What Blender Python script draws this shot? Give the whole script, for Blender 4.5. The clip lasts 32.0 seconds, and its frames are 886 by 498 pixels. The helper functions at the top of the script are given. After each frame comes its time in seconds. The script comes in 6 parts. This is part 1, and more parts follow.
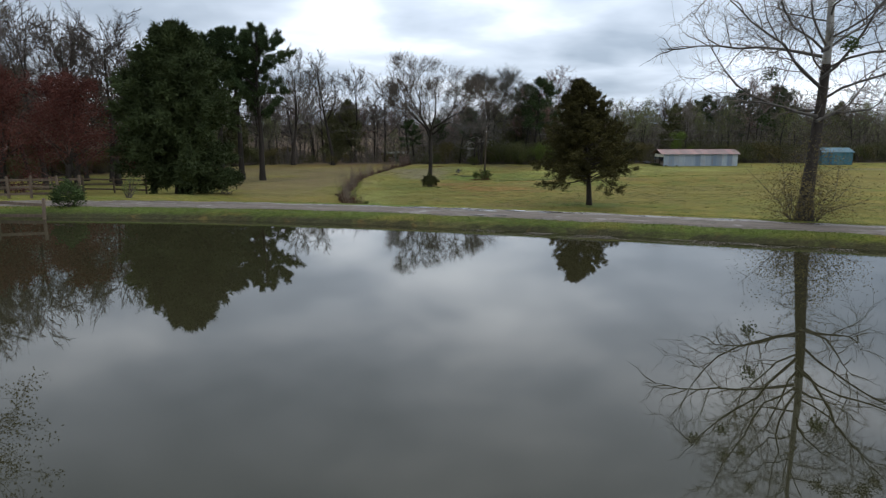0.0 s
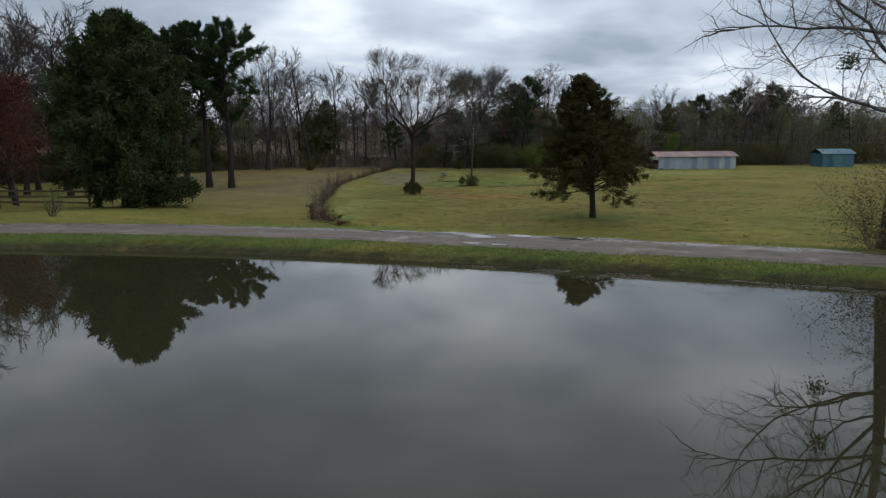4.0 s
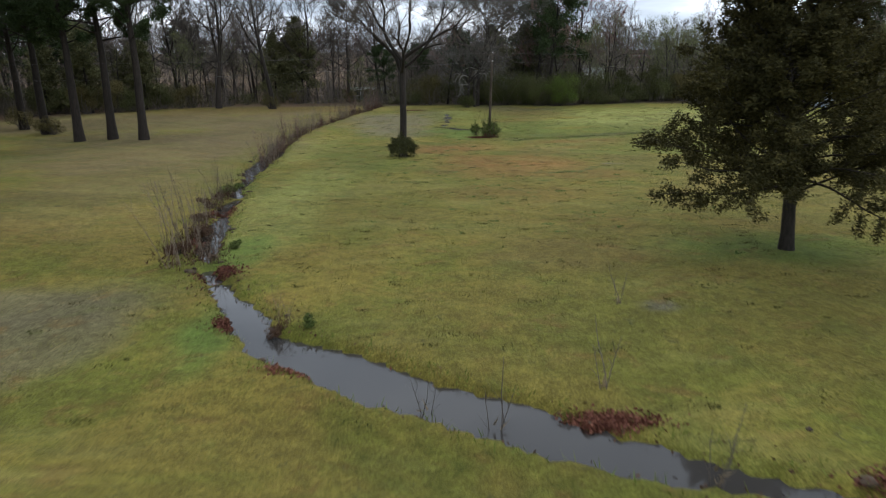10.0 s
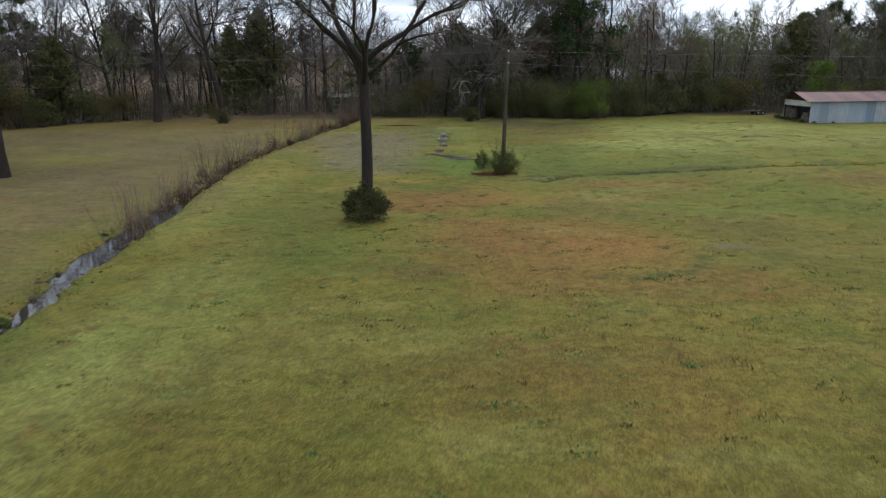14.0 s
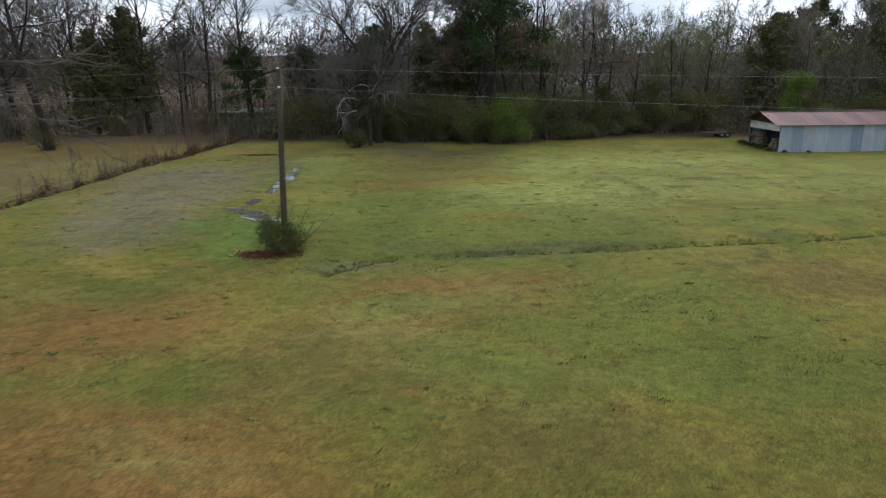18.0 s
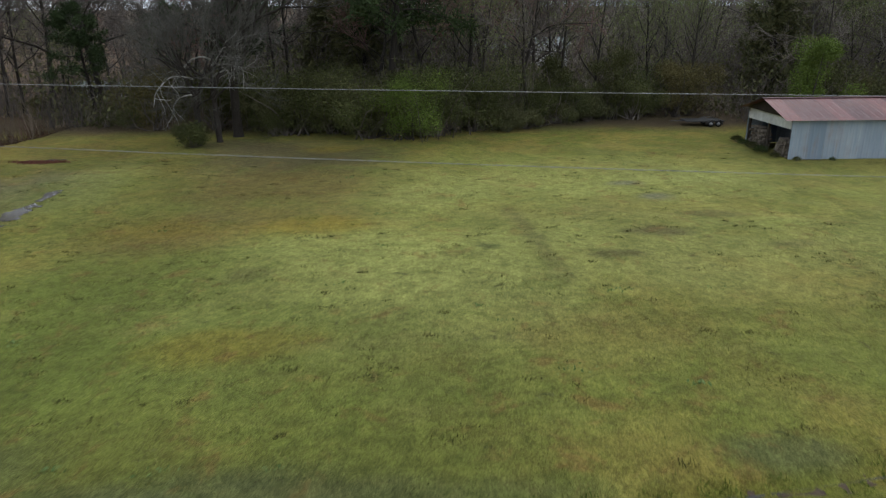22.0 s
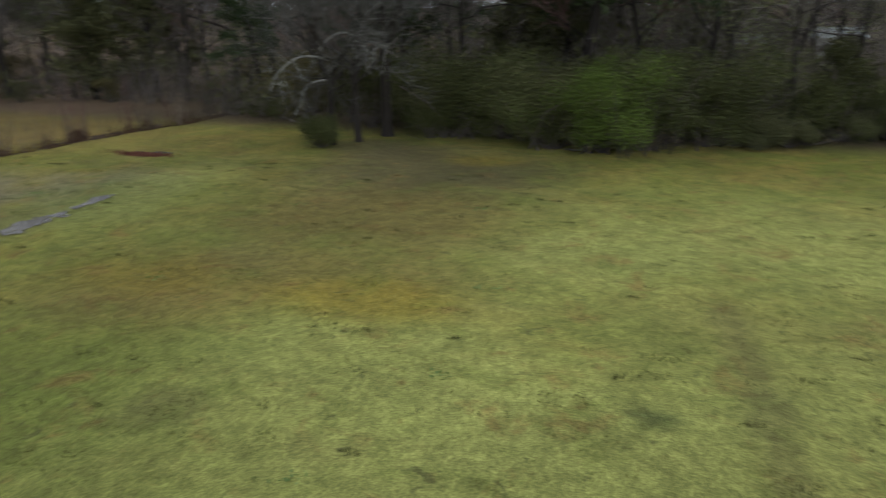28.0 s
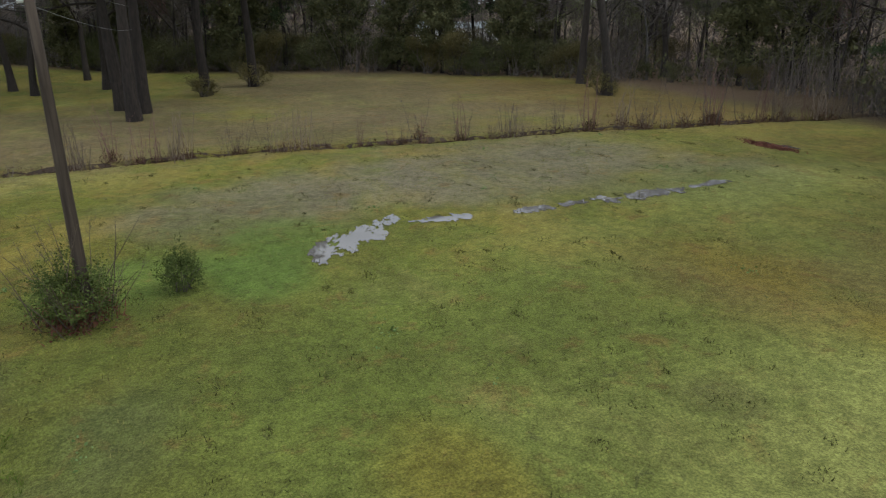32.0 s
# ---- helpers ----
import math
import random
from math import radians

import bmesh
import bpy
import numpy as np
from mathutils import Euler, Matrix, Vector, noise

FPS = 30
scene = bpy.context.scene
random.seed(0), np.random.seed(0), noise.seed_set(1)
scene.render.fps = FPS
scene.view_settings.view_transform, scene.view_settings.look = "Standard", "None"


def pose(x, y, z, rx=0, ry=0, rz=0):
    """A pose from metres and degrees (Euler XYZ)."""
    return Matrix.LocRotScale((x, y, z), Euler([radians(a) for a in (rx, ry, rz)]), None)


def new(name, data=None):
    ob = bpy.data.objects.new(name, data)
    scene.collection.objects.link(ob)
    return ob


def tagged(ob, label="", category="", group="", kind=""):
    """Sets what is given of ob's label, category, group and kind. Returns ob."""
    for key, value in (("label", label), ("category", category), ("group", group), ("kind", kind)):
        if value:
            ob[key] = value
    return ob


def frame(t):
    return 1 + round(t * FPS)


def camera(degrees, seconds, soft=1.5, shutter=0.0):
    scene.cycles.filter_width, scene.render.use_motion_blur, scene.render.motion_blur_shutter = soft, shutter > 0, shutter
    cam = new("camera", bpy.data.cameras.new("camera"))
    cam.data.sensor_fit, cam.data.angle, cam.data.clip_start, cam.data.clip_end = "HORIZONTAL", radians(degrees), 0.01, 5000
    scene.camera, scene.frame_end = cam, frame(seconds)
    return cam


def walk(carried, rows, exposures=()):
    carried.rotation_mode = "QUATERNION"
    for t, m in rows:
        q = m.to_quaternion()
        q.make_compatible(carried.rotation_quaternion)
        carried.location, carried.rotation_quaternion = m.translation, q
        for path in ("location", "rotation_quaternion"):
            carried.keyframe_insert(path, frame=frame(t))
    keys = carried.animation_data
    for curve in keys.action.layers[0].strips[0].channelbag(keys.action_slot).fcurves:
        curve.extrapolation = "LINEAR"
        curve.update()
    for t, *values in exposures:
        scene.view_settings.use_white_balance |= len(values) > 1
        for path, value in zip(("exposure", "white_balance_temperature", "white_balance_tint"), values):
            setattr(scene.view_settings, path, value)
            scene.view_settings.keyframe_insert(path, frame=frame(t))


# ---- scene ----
cam = camera(65.0, 32.0, soft=1.2, shutter=0.5)
METRES, EYE, TILT, LEAN, TURN = 105.0, 4.1, -2.0, 0.0, 0.0
ROWS = [
    (0.0, 0.0, 0.0, 0.0, -0.02, -7.64, 0.16),
    (0.5, 0.0001, -0.0001, 0.0003, -1.21, -7.67, 0.31),
    (1.0, 0.0003, 0.0009, 0.0003, -1.27, -7.68, 0.35),
    (1.5, 0.0004, 0.0051, 0.0005, -1.29, -7.67, 0.39),
    (2.0, 0.0003, 0.0123, 0.0008, -1.32, -7.65, 0.4),
    (2.5, 0.0001, 0.0226, 0.0012, -1.33, -7.63, 0.42),
    (5.5, 0.0001, 0.1209, 0.0071, -1.38, -7.47, 0.51),
    (6.0, 0.0003, 0.1411, 0.0083, -1.38, -8.69, 0.53),
    (6.5, 0.0005, 0.1622, 0.0094, -1.37, -10.3, 0.5),
    (7.0, 0.0006, 0.1841, 0.0101, -1.38, -11.65, 0.45),
    (7.5, 0.0004, 0.2066, 0.0107, -1.39, -13.13, 0.45),
    (8.0, 0.0003, 0.2295, 0.0108, -1.41, -13.36, 0.45),
    (8.5, 0.0001, 0.2526, 0.0109, -1.42, -13.36, 0.47),
    (9.0, 0.0002, 0.2759, 0.0109, -1.43, -13.36, 0.45),
    (9.5, 0.0007, 0.2993, 0.0114, -1.41, -13.36, 0.53),
    (10.0, 0.0014, 0.323, 0.0126, -1.39, -13.35, 0.49),
    (10.5, 0.002, 0.347, 0.0143, -1.38, -13.35, 0.53),
    (11.0, 0.0024, 0.3711, 0.0161, -1.37, -13.35, 0.56),
    (11.5, 0.0026, 0.3967, 0.0169, -1.37, -13.37, 0.53),
    (12.0, 0.0026, 0.4208, 0.0173, -1.38, -13.38, 0.5),
    (12.5, 0.0027, 0.4447, 0.0176, -1.39, -13.35, 0.49),
    (13.0, 0.0036, 0.4685, 0.0181, -1.4, -13.36, 0.46),
    (13.5, 0.0055, 0.4918, 0.0184, -1.38, -13.34, 0.46),
    (15.5, 0.0425, 0.5682, 0.0226, -1.28, -13.15, 0.57),
    (16.0, 0.0566, 0.5844, 0.0244, -1.27, -13.15, 0.57),
    (16.5, 0.0718, 0.6024, 0.026, -1.26, -13.13, 0.56),
    (17.0, 0.0854, 0.6198, 0.0276, -1.24, -13.13, 0.48),
    (17.5, 0.0986, 0.6373, 0.0291, -1.23, -13.13, 0.48),
    (18.0, 0.1108, 0.6557, 0.0303, -1.2, -13.13, 0.48),
    (18.5, 0.1231, 0.6742, 0.0315, -1.18, -13.12, 0.45),
    (19.0, 0.1361, 0.6945, 0.0327, -1.17, -13.1, 0.41),
    (19.5, 0.1476, 0.7138, 0.034, -1.16, -13.11, 0.38),
    (20.0, 0.1578, 0.7339, 0.035, -1.18, -13.1, 0.36),
    (20.5, 0.1665, 0.754, 0.0363, -1.17, -15.46, 0.49),
    (21.0, 0.174, 0.775, 0.0376, -1.18, -16.72, 0.48),
    (21.5, 0.1806, 0.7962, 0.039, -1.16, -16.71, 0.49),
    (22.0, 0.1861, 0.8174, 0.0402, -1.18, -16.68, 0.47),
    (22.5, 0.1909, 0.8393, 0.0415, -1.18, -16.66, 0.47),
    (23.0, 0.1952, 0.8614, 0.0429, -1.18, -16.67, 0.45),
    (23.5, 0.1988, 0.8832, 0.0438, -1.2, -16.65, 0.48),
    (24.0, 0.2017, 0.9034, 0.0413, -1.23, -16.62, 0.47),
    (24.5, 0.2042, 0.9198, 0.0414, -1.22, -16.6, 0.5),
    (26.5, 0.2056, 0.9342, 0.0311, -1.18, -16.43, 0.37),
    (27.0, 0.2055, 0.9348, 0.0292, -1.19, -16.68, 0.5),
    (27.5, 0.2048, 0.9356, 0.0292, 6.67, -16.69, 0.28),
    (28.0, 0.2046, 0.936, 0.0291, 18.88, -16.68, -0.09),
    (28.5, 0.2044, 0.9359, 0.0289, 29.3, -16.83, -0.65),
    (29.0, 0.2037, 0.9359, 0.0288, 37.7, -17.04, -0.91),
    (29.5, 0.2033, 0.9356, 0.0289, 46.96, -17.33, -1.21),
    (30.0, 0.2031, 0.9353, 0.0291, 52.75, -17.62, -1.35),
    (30.5, 0.2032, 0.9347, 0.0293, 57.14, -17.86, -1.48),
    (31.0, 0.2033, 0.9347, 0.0295, 60.57, -18.06, -1.46),
    (31.5, 0.2037, 0.9338, 0.0298, 65.12, -18.26, -1.54),
    (32.0, 0.2034, 0.9341, 0.0299, 67.31, -18.39, -1.53),
]
EXPOSURES = [(0.0, 0.06), (0.6, -0.14), (1.5, -0.26), (3.0, -0.32), (6.0, -0.22), (7.5, 0.04), (9.0, 0.16), (11.0, 0.26), (13.0, 0.24), (20.0, 0.20), (27.0, 0.22), (32.0, 0.24)]
walk(cam, [(t, pose(0, 0, EYE, TILT, LEAN, TURN) @ pose(METRES * x, METRES * y, METRES * z, 90 + pitch, roll, yaw)) for t, x, y, z, yaw, pitch, roll in ROWS], EXPOSURES)

# ---- world: overcast sky, a wide weak sun ----
SUN_EL, SUN_ROT = radians(48), radians(200)


def sky_world():
    w = bpy.data.worlds.new("overcast_sky")
    w.use_nodes = True
    nt = w.node_tree
    nt.nodes.clear()
    n, ln = nt.nodes.new, nt.links.new
    out, bg = n("ShaderNodeOutputWorld"), n("ShaderNodeBackground")
    sky = n("ShaderNodeTexSky")
    sky.sky_type, sky.sun_disc = "NISHITA", False
    sky.sun_elevation, sky.sun_rotation = SUN_EL, SUN_ROT
    skym = n("ShaderNodeVectorMath")
    skym.operation = "SCALE"
    skym.inputs["Scale"].default_value = 0.07
    ln(sky.outputs[0], skym.inputs[0])
    co, sep = n("ShaderNodeTexCoord"), n("ShaderNodeSeparateXYZ")
    ln(co.outputs["Generated"], sep.inputs[0])

    def math2(op, a, b, clamp=False):
        m = n("ShaderNodeMath")
        m.operation, m.use_clamp = op, clamp
        for i, v in enumerate((a, b)):
            if isinstance(v, (int, float)):
                m.inputs[i].default_value = v
            else:
                ln(v, m.inputs[i])
        return m.outputs[0]
    up = math2("MAXIMUM", sep.outputs[2], 0.0)
    flat = math2("ADD", up, 0.19)
    cx, cy = math2("DIVIDE", sep.outputs[0], flat), math2("DIVIDE", sep.outputs[1], flat)
    com = n("ShaderNodeCombineXYZ")
    ln(cx, com.inputs[0]), ln(cy, com.inputs[1])
    big, fine = n("ShaderNodeTexNoise"), n("ShaderNodeTexNoise")
    for tex, s, d, r in ((big, 0.62, 4.0, 0.48), (fine, 1.9, 4.0, 0.5)):
        tex.inputs["Scale"].default_value, tex.inputs["Detail"].default_value, tex.inputs["Roughness"].default_value = s, d, r
        tex.inputs["Distortion"].default_value = 0.25
        ln(com.outputs[0], tex.inputs["Vector"])
    mixn = math2("ADD", math2("MULTIPLY", big.outputs[0], 0.74), math2("MULTIPLY", fine.outputs[0], 0.26))
    ramp = n("ShaderNodeValToRGB")
    el = ramp.color_ramp.elements
    el[0].position, el[0].color = 0.39, (0.38, 0.46, 0.57, 1)
    el[1].position, el[1].color = 0.62, (1.32, 1.40, 1.50, 1)
    m = el.new(0.5)
    m.color = (0.69, 0.78, 0.91, 1)
    ln(mixn, ramp.inputs[0])
    grade = math2("ADD", math2("MULTIPLY", up, 0.45), 1.12)
    for lo, hi, gain in ((0.13, 0.26, 0.10), (0.34, 0.75, -0.38)):
        st = n("ShaderNodeMapRange")
        st.interpolation_type = "SMOOTHSTEP"
        ln(up, st.inputs[0])
        st.inputs[1].default_value, st.inputs[2].default_value, st.inputs[4].default_value = lo, hi, gain
        grade = math2("ADD", grade, st.outputs[0])
    bank = n("ShaderNodeMapRange")
    bank.interpolation_type = "SMOOTHSTEP"
    ln(sep.outputs[0], bank.inputs[0])
    bank.inputs[1].default_value, bank.inputs[2].default_value, bank.inputs[3].default_value, bank.inputs[4].default_value = -0.6, 0.0, 0.8, 1.0
    grade = math2("MULTIPLY", grade, bank.outputs[0])
    cl = n("ShaderNodeVectorMath")
    cl.operation = "SCALE"
    ln(ramp.outputs[0], cl.inputs[0]), ln(grade, cl.inputs["Scale"])
    mix = n("ShaderNodeMix")
    mix.data_type = "RGBA"
    mix.inputs["Factor"].default_value = 0.92
    ln(skym.outputs[0], mix.inputs[6]), ln(cl.outputs[0], mix.inputs[7])
    ln(mix.outputs[2], bg.inputs["Color"])
    bg.inputs["Strength"].default_value = 1.0
    ln(bg.outputs[0], out.inputs["Surface"])
    scene.world = w


sky_world()
sun = new("sun", bpy.data.lights.new("sun", "SUN"))
sun.data.energy, sun.data.angle, sun.data.color = 1.0, radians(28), (1.0, 0.96, 0.9)
sun.matrix_world = pose(0, 0, 60, 90 - 48, 0, 160)

# ---- materials ----
class Nodes:
    """A small wrapper to write node materials in short lines."""

    def __init__(self, name, rough=0.8, spec=0.3, metal=0.0):
        self.mat = bpy.data.materials.new(name)
        self.mat.use_nodes = True
        self.nt = self.mat.node_tree
        self.bsdf = next(n for n in self.nt.nodes if n.type == "BSDF_PRINCIPLED")
        self.bsdf.inputs["Roughness"].default_value = rough
        self.bsdf.inputs["Specular IOR Level"].default_value = spec
        self.bsdf.inputs["Metallic"].default_value = metal
        self.pos = self.nt.nodes.new("ShaderNodeNewGeometry").outputs["Position"]
        self.obj = None

    def put(self, sock, v):
        if isinstance(v, bpy.types.NodeSocket):
            self.nt.links.new(v, sock)
        elif isinstance(v, (int, float)):
            sock.default_value = v
        else:
            sock.default_value = (*v, 1) if len(v) == 3 and len(sock.default_value) == 4 else v

    def node(self, kind, **ins):
        n = self.nt.nodes.new(kind)
        for k, v in ins.items():
            self.put(n.inputs[k], v)
        return n

    def local(self):
        return self.node("ShaderNodeTexCoord").outputs["Object"]

    def stretch(self, vec, s):
        n = self.node("ShaderNodeMapping")
        self.put(n.inputs[0], vec)
        n.inputs["Scale"].default_value = s
        return n.outputs[0]

    def noise(self, scale, detail=4.0, rough=0.55, vec=None, dist=0.0):
        n = self.node("ShaderNodeTexNoise", Scale=scale, Detail=detail, Roughness=rough, Distortion=dist)
        self.put(n.inputs["Vector"], vec or self.pos)
        return n.outputs[0]

    def math(self, op, a, b=0.0, clamp=False):
        n = self.nt.nodes.new("ShaderNodeMath")
        n.operation, n.use_clamp = op, clamp
        self.put(n.inputs[0], a), self.put(n.inputs[1], b)
        return n.outputs[0]

    def range(self, v, a, b, lo=0.0, hi=1.0):
        n = self.nt.nodes.new("ShaderNodeMapRange")
        n.interpolation_type = "SMOOTHSTEP"
        for i, x in enumerate((v, a, b, lo, hi)):
            self.put(n.inputs[i], x)
        return n.outputs[0]

    def mix(self, f, a, b, mode="MIX"):
        n = self.nt.nodes.new("ShaderNodeMix")
        n.data_type, n.blend_type = "RGBA", mode
        self.put(n.inputs["Factor"], f), self.put(n.inputs[6], a), self.put(n.inputs[7], b)
        return n.outputs[2]

    def rand(self):
        return self.node("ShaderNodeObjectInfo").outputs["Random"]

    def island(self):
        return self.node("ShaderNodeNewGeometry").outputs["Random Per Island"]

    def bump(self, h, strength=0.3, dist=0.05):
        n = self.node("ShaderNodeBump", Strength=strength, Distance=dist, Height=h)
        self.put(self.bsdf.inputs["Normal"], n.outputs[0])

    def done(self, colour, rough=None):
        self.put(self.bsdf.inputs["Base Color"], colour)
        if rough is not None:
            self.put(self.bsdf.inputs["Roughness"], rough)
        return self.mat


def lawn_material():
    m = Nodes("lawn", rough=0.95, spec=0.1)
    big, mid = m.noise(0.055, 3), m.noise(0.30, 6, 0.65, dist=0.4)
    fine, blade = m.noise(2.6, 7, 0.72, dist=0.3), m.noise(24, 5, 0.78)
    wob = m.math("ADD", m.math("MULTIPLY", m.noise(0.16, 6, 0.6), 0.6), m.math("MULTIPLY", m.noise(0.7, 6, 0.65), 0.4))
    c = m.mix(m.range(mid, 0.40, 0.60), (0.122, 0.132, 0.020), (0.206, 0.162, 0.034))
    c = m.mix(m.range(big, 0.4, 0.62, 0, 0.5), c, (0.150, 0.145, 0.032))
    # stains of the ground, some light and shade among them, carried by the mesh: colour and cover
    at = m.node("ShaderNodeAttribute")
    at.attribute_name = "stain_and_light"
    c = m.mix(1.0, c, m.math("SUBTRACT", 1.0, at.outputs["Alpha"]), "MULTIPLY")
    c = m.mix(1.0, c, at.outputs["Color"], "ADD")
    c = m.mix(m.range(m.noise(0.55, 7, 0.66, dist=0.9), 0.53, 0.66, 0, 0.38), c, (0.096, 0.122, 0.022))
    c = m.mix(m.range(m.noise(0.9, 7, 0.7, dist=0.5), 0.54, 0.68, 0, 0.6), c, (0.182, 0.108, 0.034))
    c = m.mix(m.range(m.noise(0.21, 8, 0.7, m.stretch(m.pos, (0.6, 1.5, 1))), 0.52, 0.68, 0.0, 0.45), c, (0.22, 0.205, 0.062))
    c = m.mix(m.range(m.noise(2.1, 5, 0.6, dist=1.2), 0.62, 0.70, 0, 0.6), c, (0.066, 0.070, 0.026))
    # thatch, tufts and blades: lighter and darker straws
    tuft = m.noise(10, 4, 0.7, m.stretch(m.pos, (1, 0.55, 1)))
    v = m.math("MULTIPLY", m.range(m.noise(0.13, 8, 0.7, dist=0.5), 0.35, 0.65, 0.82, 1.12), m.range(fine, 0.32, 0.68, 0.74, 1.22))
    v = m.math("MULTIPLY", v, m.range(tuft, 0.32, 0.68, 0.82, 1.16))
    v = m.math("MULTIPLY", v, m.range(blade, 0.34, 0.66, 0.55, 1.42))
    c = m.mix(1.0, c, m.math("MULTIPLY", v, 0.90), "MULTIPLY")
    c = m.mix(m.range(blade, 0.58, 0.75, 0.0, 0.22), c, (0.36, 0.31, 0.14))
    # leaf litter under the woods
    sep = m.node("ShaderNodeSeparateXYZ")
    m.put(sep.inputs[0], m.pos)
    x, y = sep.outputs[0], sep.outputs[1]
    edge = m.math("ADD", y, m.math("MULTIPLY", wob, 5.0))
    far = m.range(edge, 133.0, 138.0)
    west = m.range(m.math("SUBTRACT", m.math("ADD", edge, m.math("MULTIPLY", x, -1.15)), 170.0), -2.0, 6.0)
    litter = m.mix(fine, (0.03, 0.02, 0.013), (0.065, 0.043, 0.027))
    # west litter redder, and paler: the brighter light there put into its colour
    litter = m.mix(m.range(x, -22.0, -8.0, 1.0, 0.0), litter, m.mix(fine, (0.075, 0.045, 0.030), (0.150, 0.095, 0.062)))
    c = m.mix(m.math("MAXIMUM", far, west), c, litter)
    m.bump(m.math("ADD", m.math("MULTIPLY", fine, 0.5), blade), 0.7, 0.05)
    # the nap of the grass: blades seen from the side catch the sky
    m.put(m.bsdf.inputs["Sheen Weight"], 0.10)
    m.put(m.bsdf.inputs["Sheen Roughness"], 0.3)
    m.put(m.bsdf.inputs["Sheen Tint"], (0.85, 0.80, 0.36))
    return m.done(c)


def simple(name, a, b, scale, rough=0.85, spec=0.25, stretch=None, bump=0.3, dist=0.02, per="rand", vary=0.25, metal=0.0, local=True):
    m = Nodes(name, rough, spec, metal)
    vec = m.local() if local else m.pos
    if stretch:
        vec = m.stretch(vec, stretch)
    f = m.noise(scale, 6, 0.6, vec)
    g = m.noise(scale * 0.17, 3, 0.5, vec)
    c = m.mix(m.range(f, 0.3, 0.7), a, b)
    c = m.mix(m.range(g, 0.4, 0.7, 0, 0.5), c, [v * 0.62 for v in a])
    r = m.rand() if per == "rand" else m.island()
    c = m.mix(vary, c, m.mix(r, [v * 0.45 for v in a], [min(1, v * 1.5) for v in b]))
    if bump:
        m.bump(f, bump, dist)
    return m.done(c)


def leaf(name, a, b, vary=0.7):
    m = Nodes(name, 0.8, 0.1)
    r = m.island()
    c = m.mix(r, a, b)
    c = m.mix(m.range(m.noise(0.45, 3), 0.35, 0.7, 0, vary), c, [v * 0.5 for v in a])
    c = m.mix(m.math("MULTIPLY", m.rand(), 0.3), c, [v * 1.3 for v in b])
    m.put(m.bsdf.inputs["Subsurface Weight"], 0.0)
    return m.done(c)


def metal_sheet(name, a, b, rust, amount, rough=0.5):
    m = Nodes(name, rough, 0.4, 0.15)
    st = m.noise(1.0, 6, 0.65, m.stretch(m.pos, (3.2, 3.2, 0.35)))
    big = m.noise(0.7, 4, 0.6)
    sp = m.noise(9, 6, 0.7)
    c = m.mix(m.range(st, 0.3, 0.7), a, b)
    c = m.mix(m.range(m.rand(), 0.1, 0.9, 0.0, 0.75), c, [a[0] * 0.42, a[1] * 0.5, a[2] * 0.62])
    c = m.mix(m.math("MULTIPLY", m.range(m.math("ADD", m.math("MULTIPLY", st, 0.6), m.math("MULTIPLY", big, 0.5)), 0.52, 0.72), amount), c, rust)
    c = m.mix(m.range(sp, 0.62, 0.8, 0, amount), c, [v * 0.5 for v in rust])
    m.bump(sp, 0.15, 0.01)
    return m.done(c, m.range(st, 0.2, 0.8, rough - 0.12, rough + 0.2))


def water_material(name, colour, rough, ripple, scale):
    m = Nodes(name, rough, 0.5)
    m.bsdf.inputs["IOR"].default_value = 1.333
    h = m.noise(scale, 3, 0.5, m.stretch(m.pos, (1.0, 0.55, 1.0)))
    h2 = m.noise(scale * 0.12, 2, 0.5)
    m.bump(m.math("ADD", h, m.math("MULTIPLY", h2, 2.0)), ripple, 0.02)
    d = m.mix(m.noise(0.08, 3), [v * 0.8 for v in colour], [v * 1.2 for v in colour])
    return m.done(d)


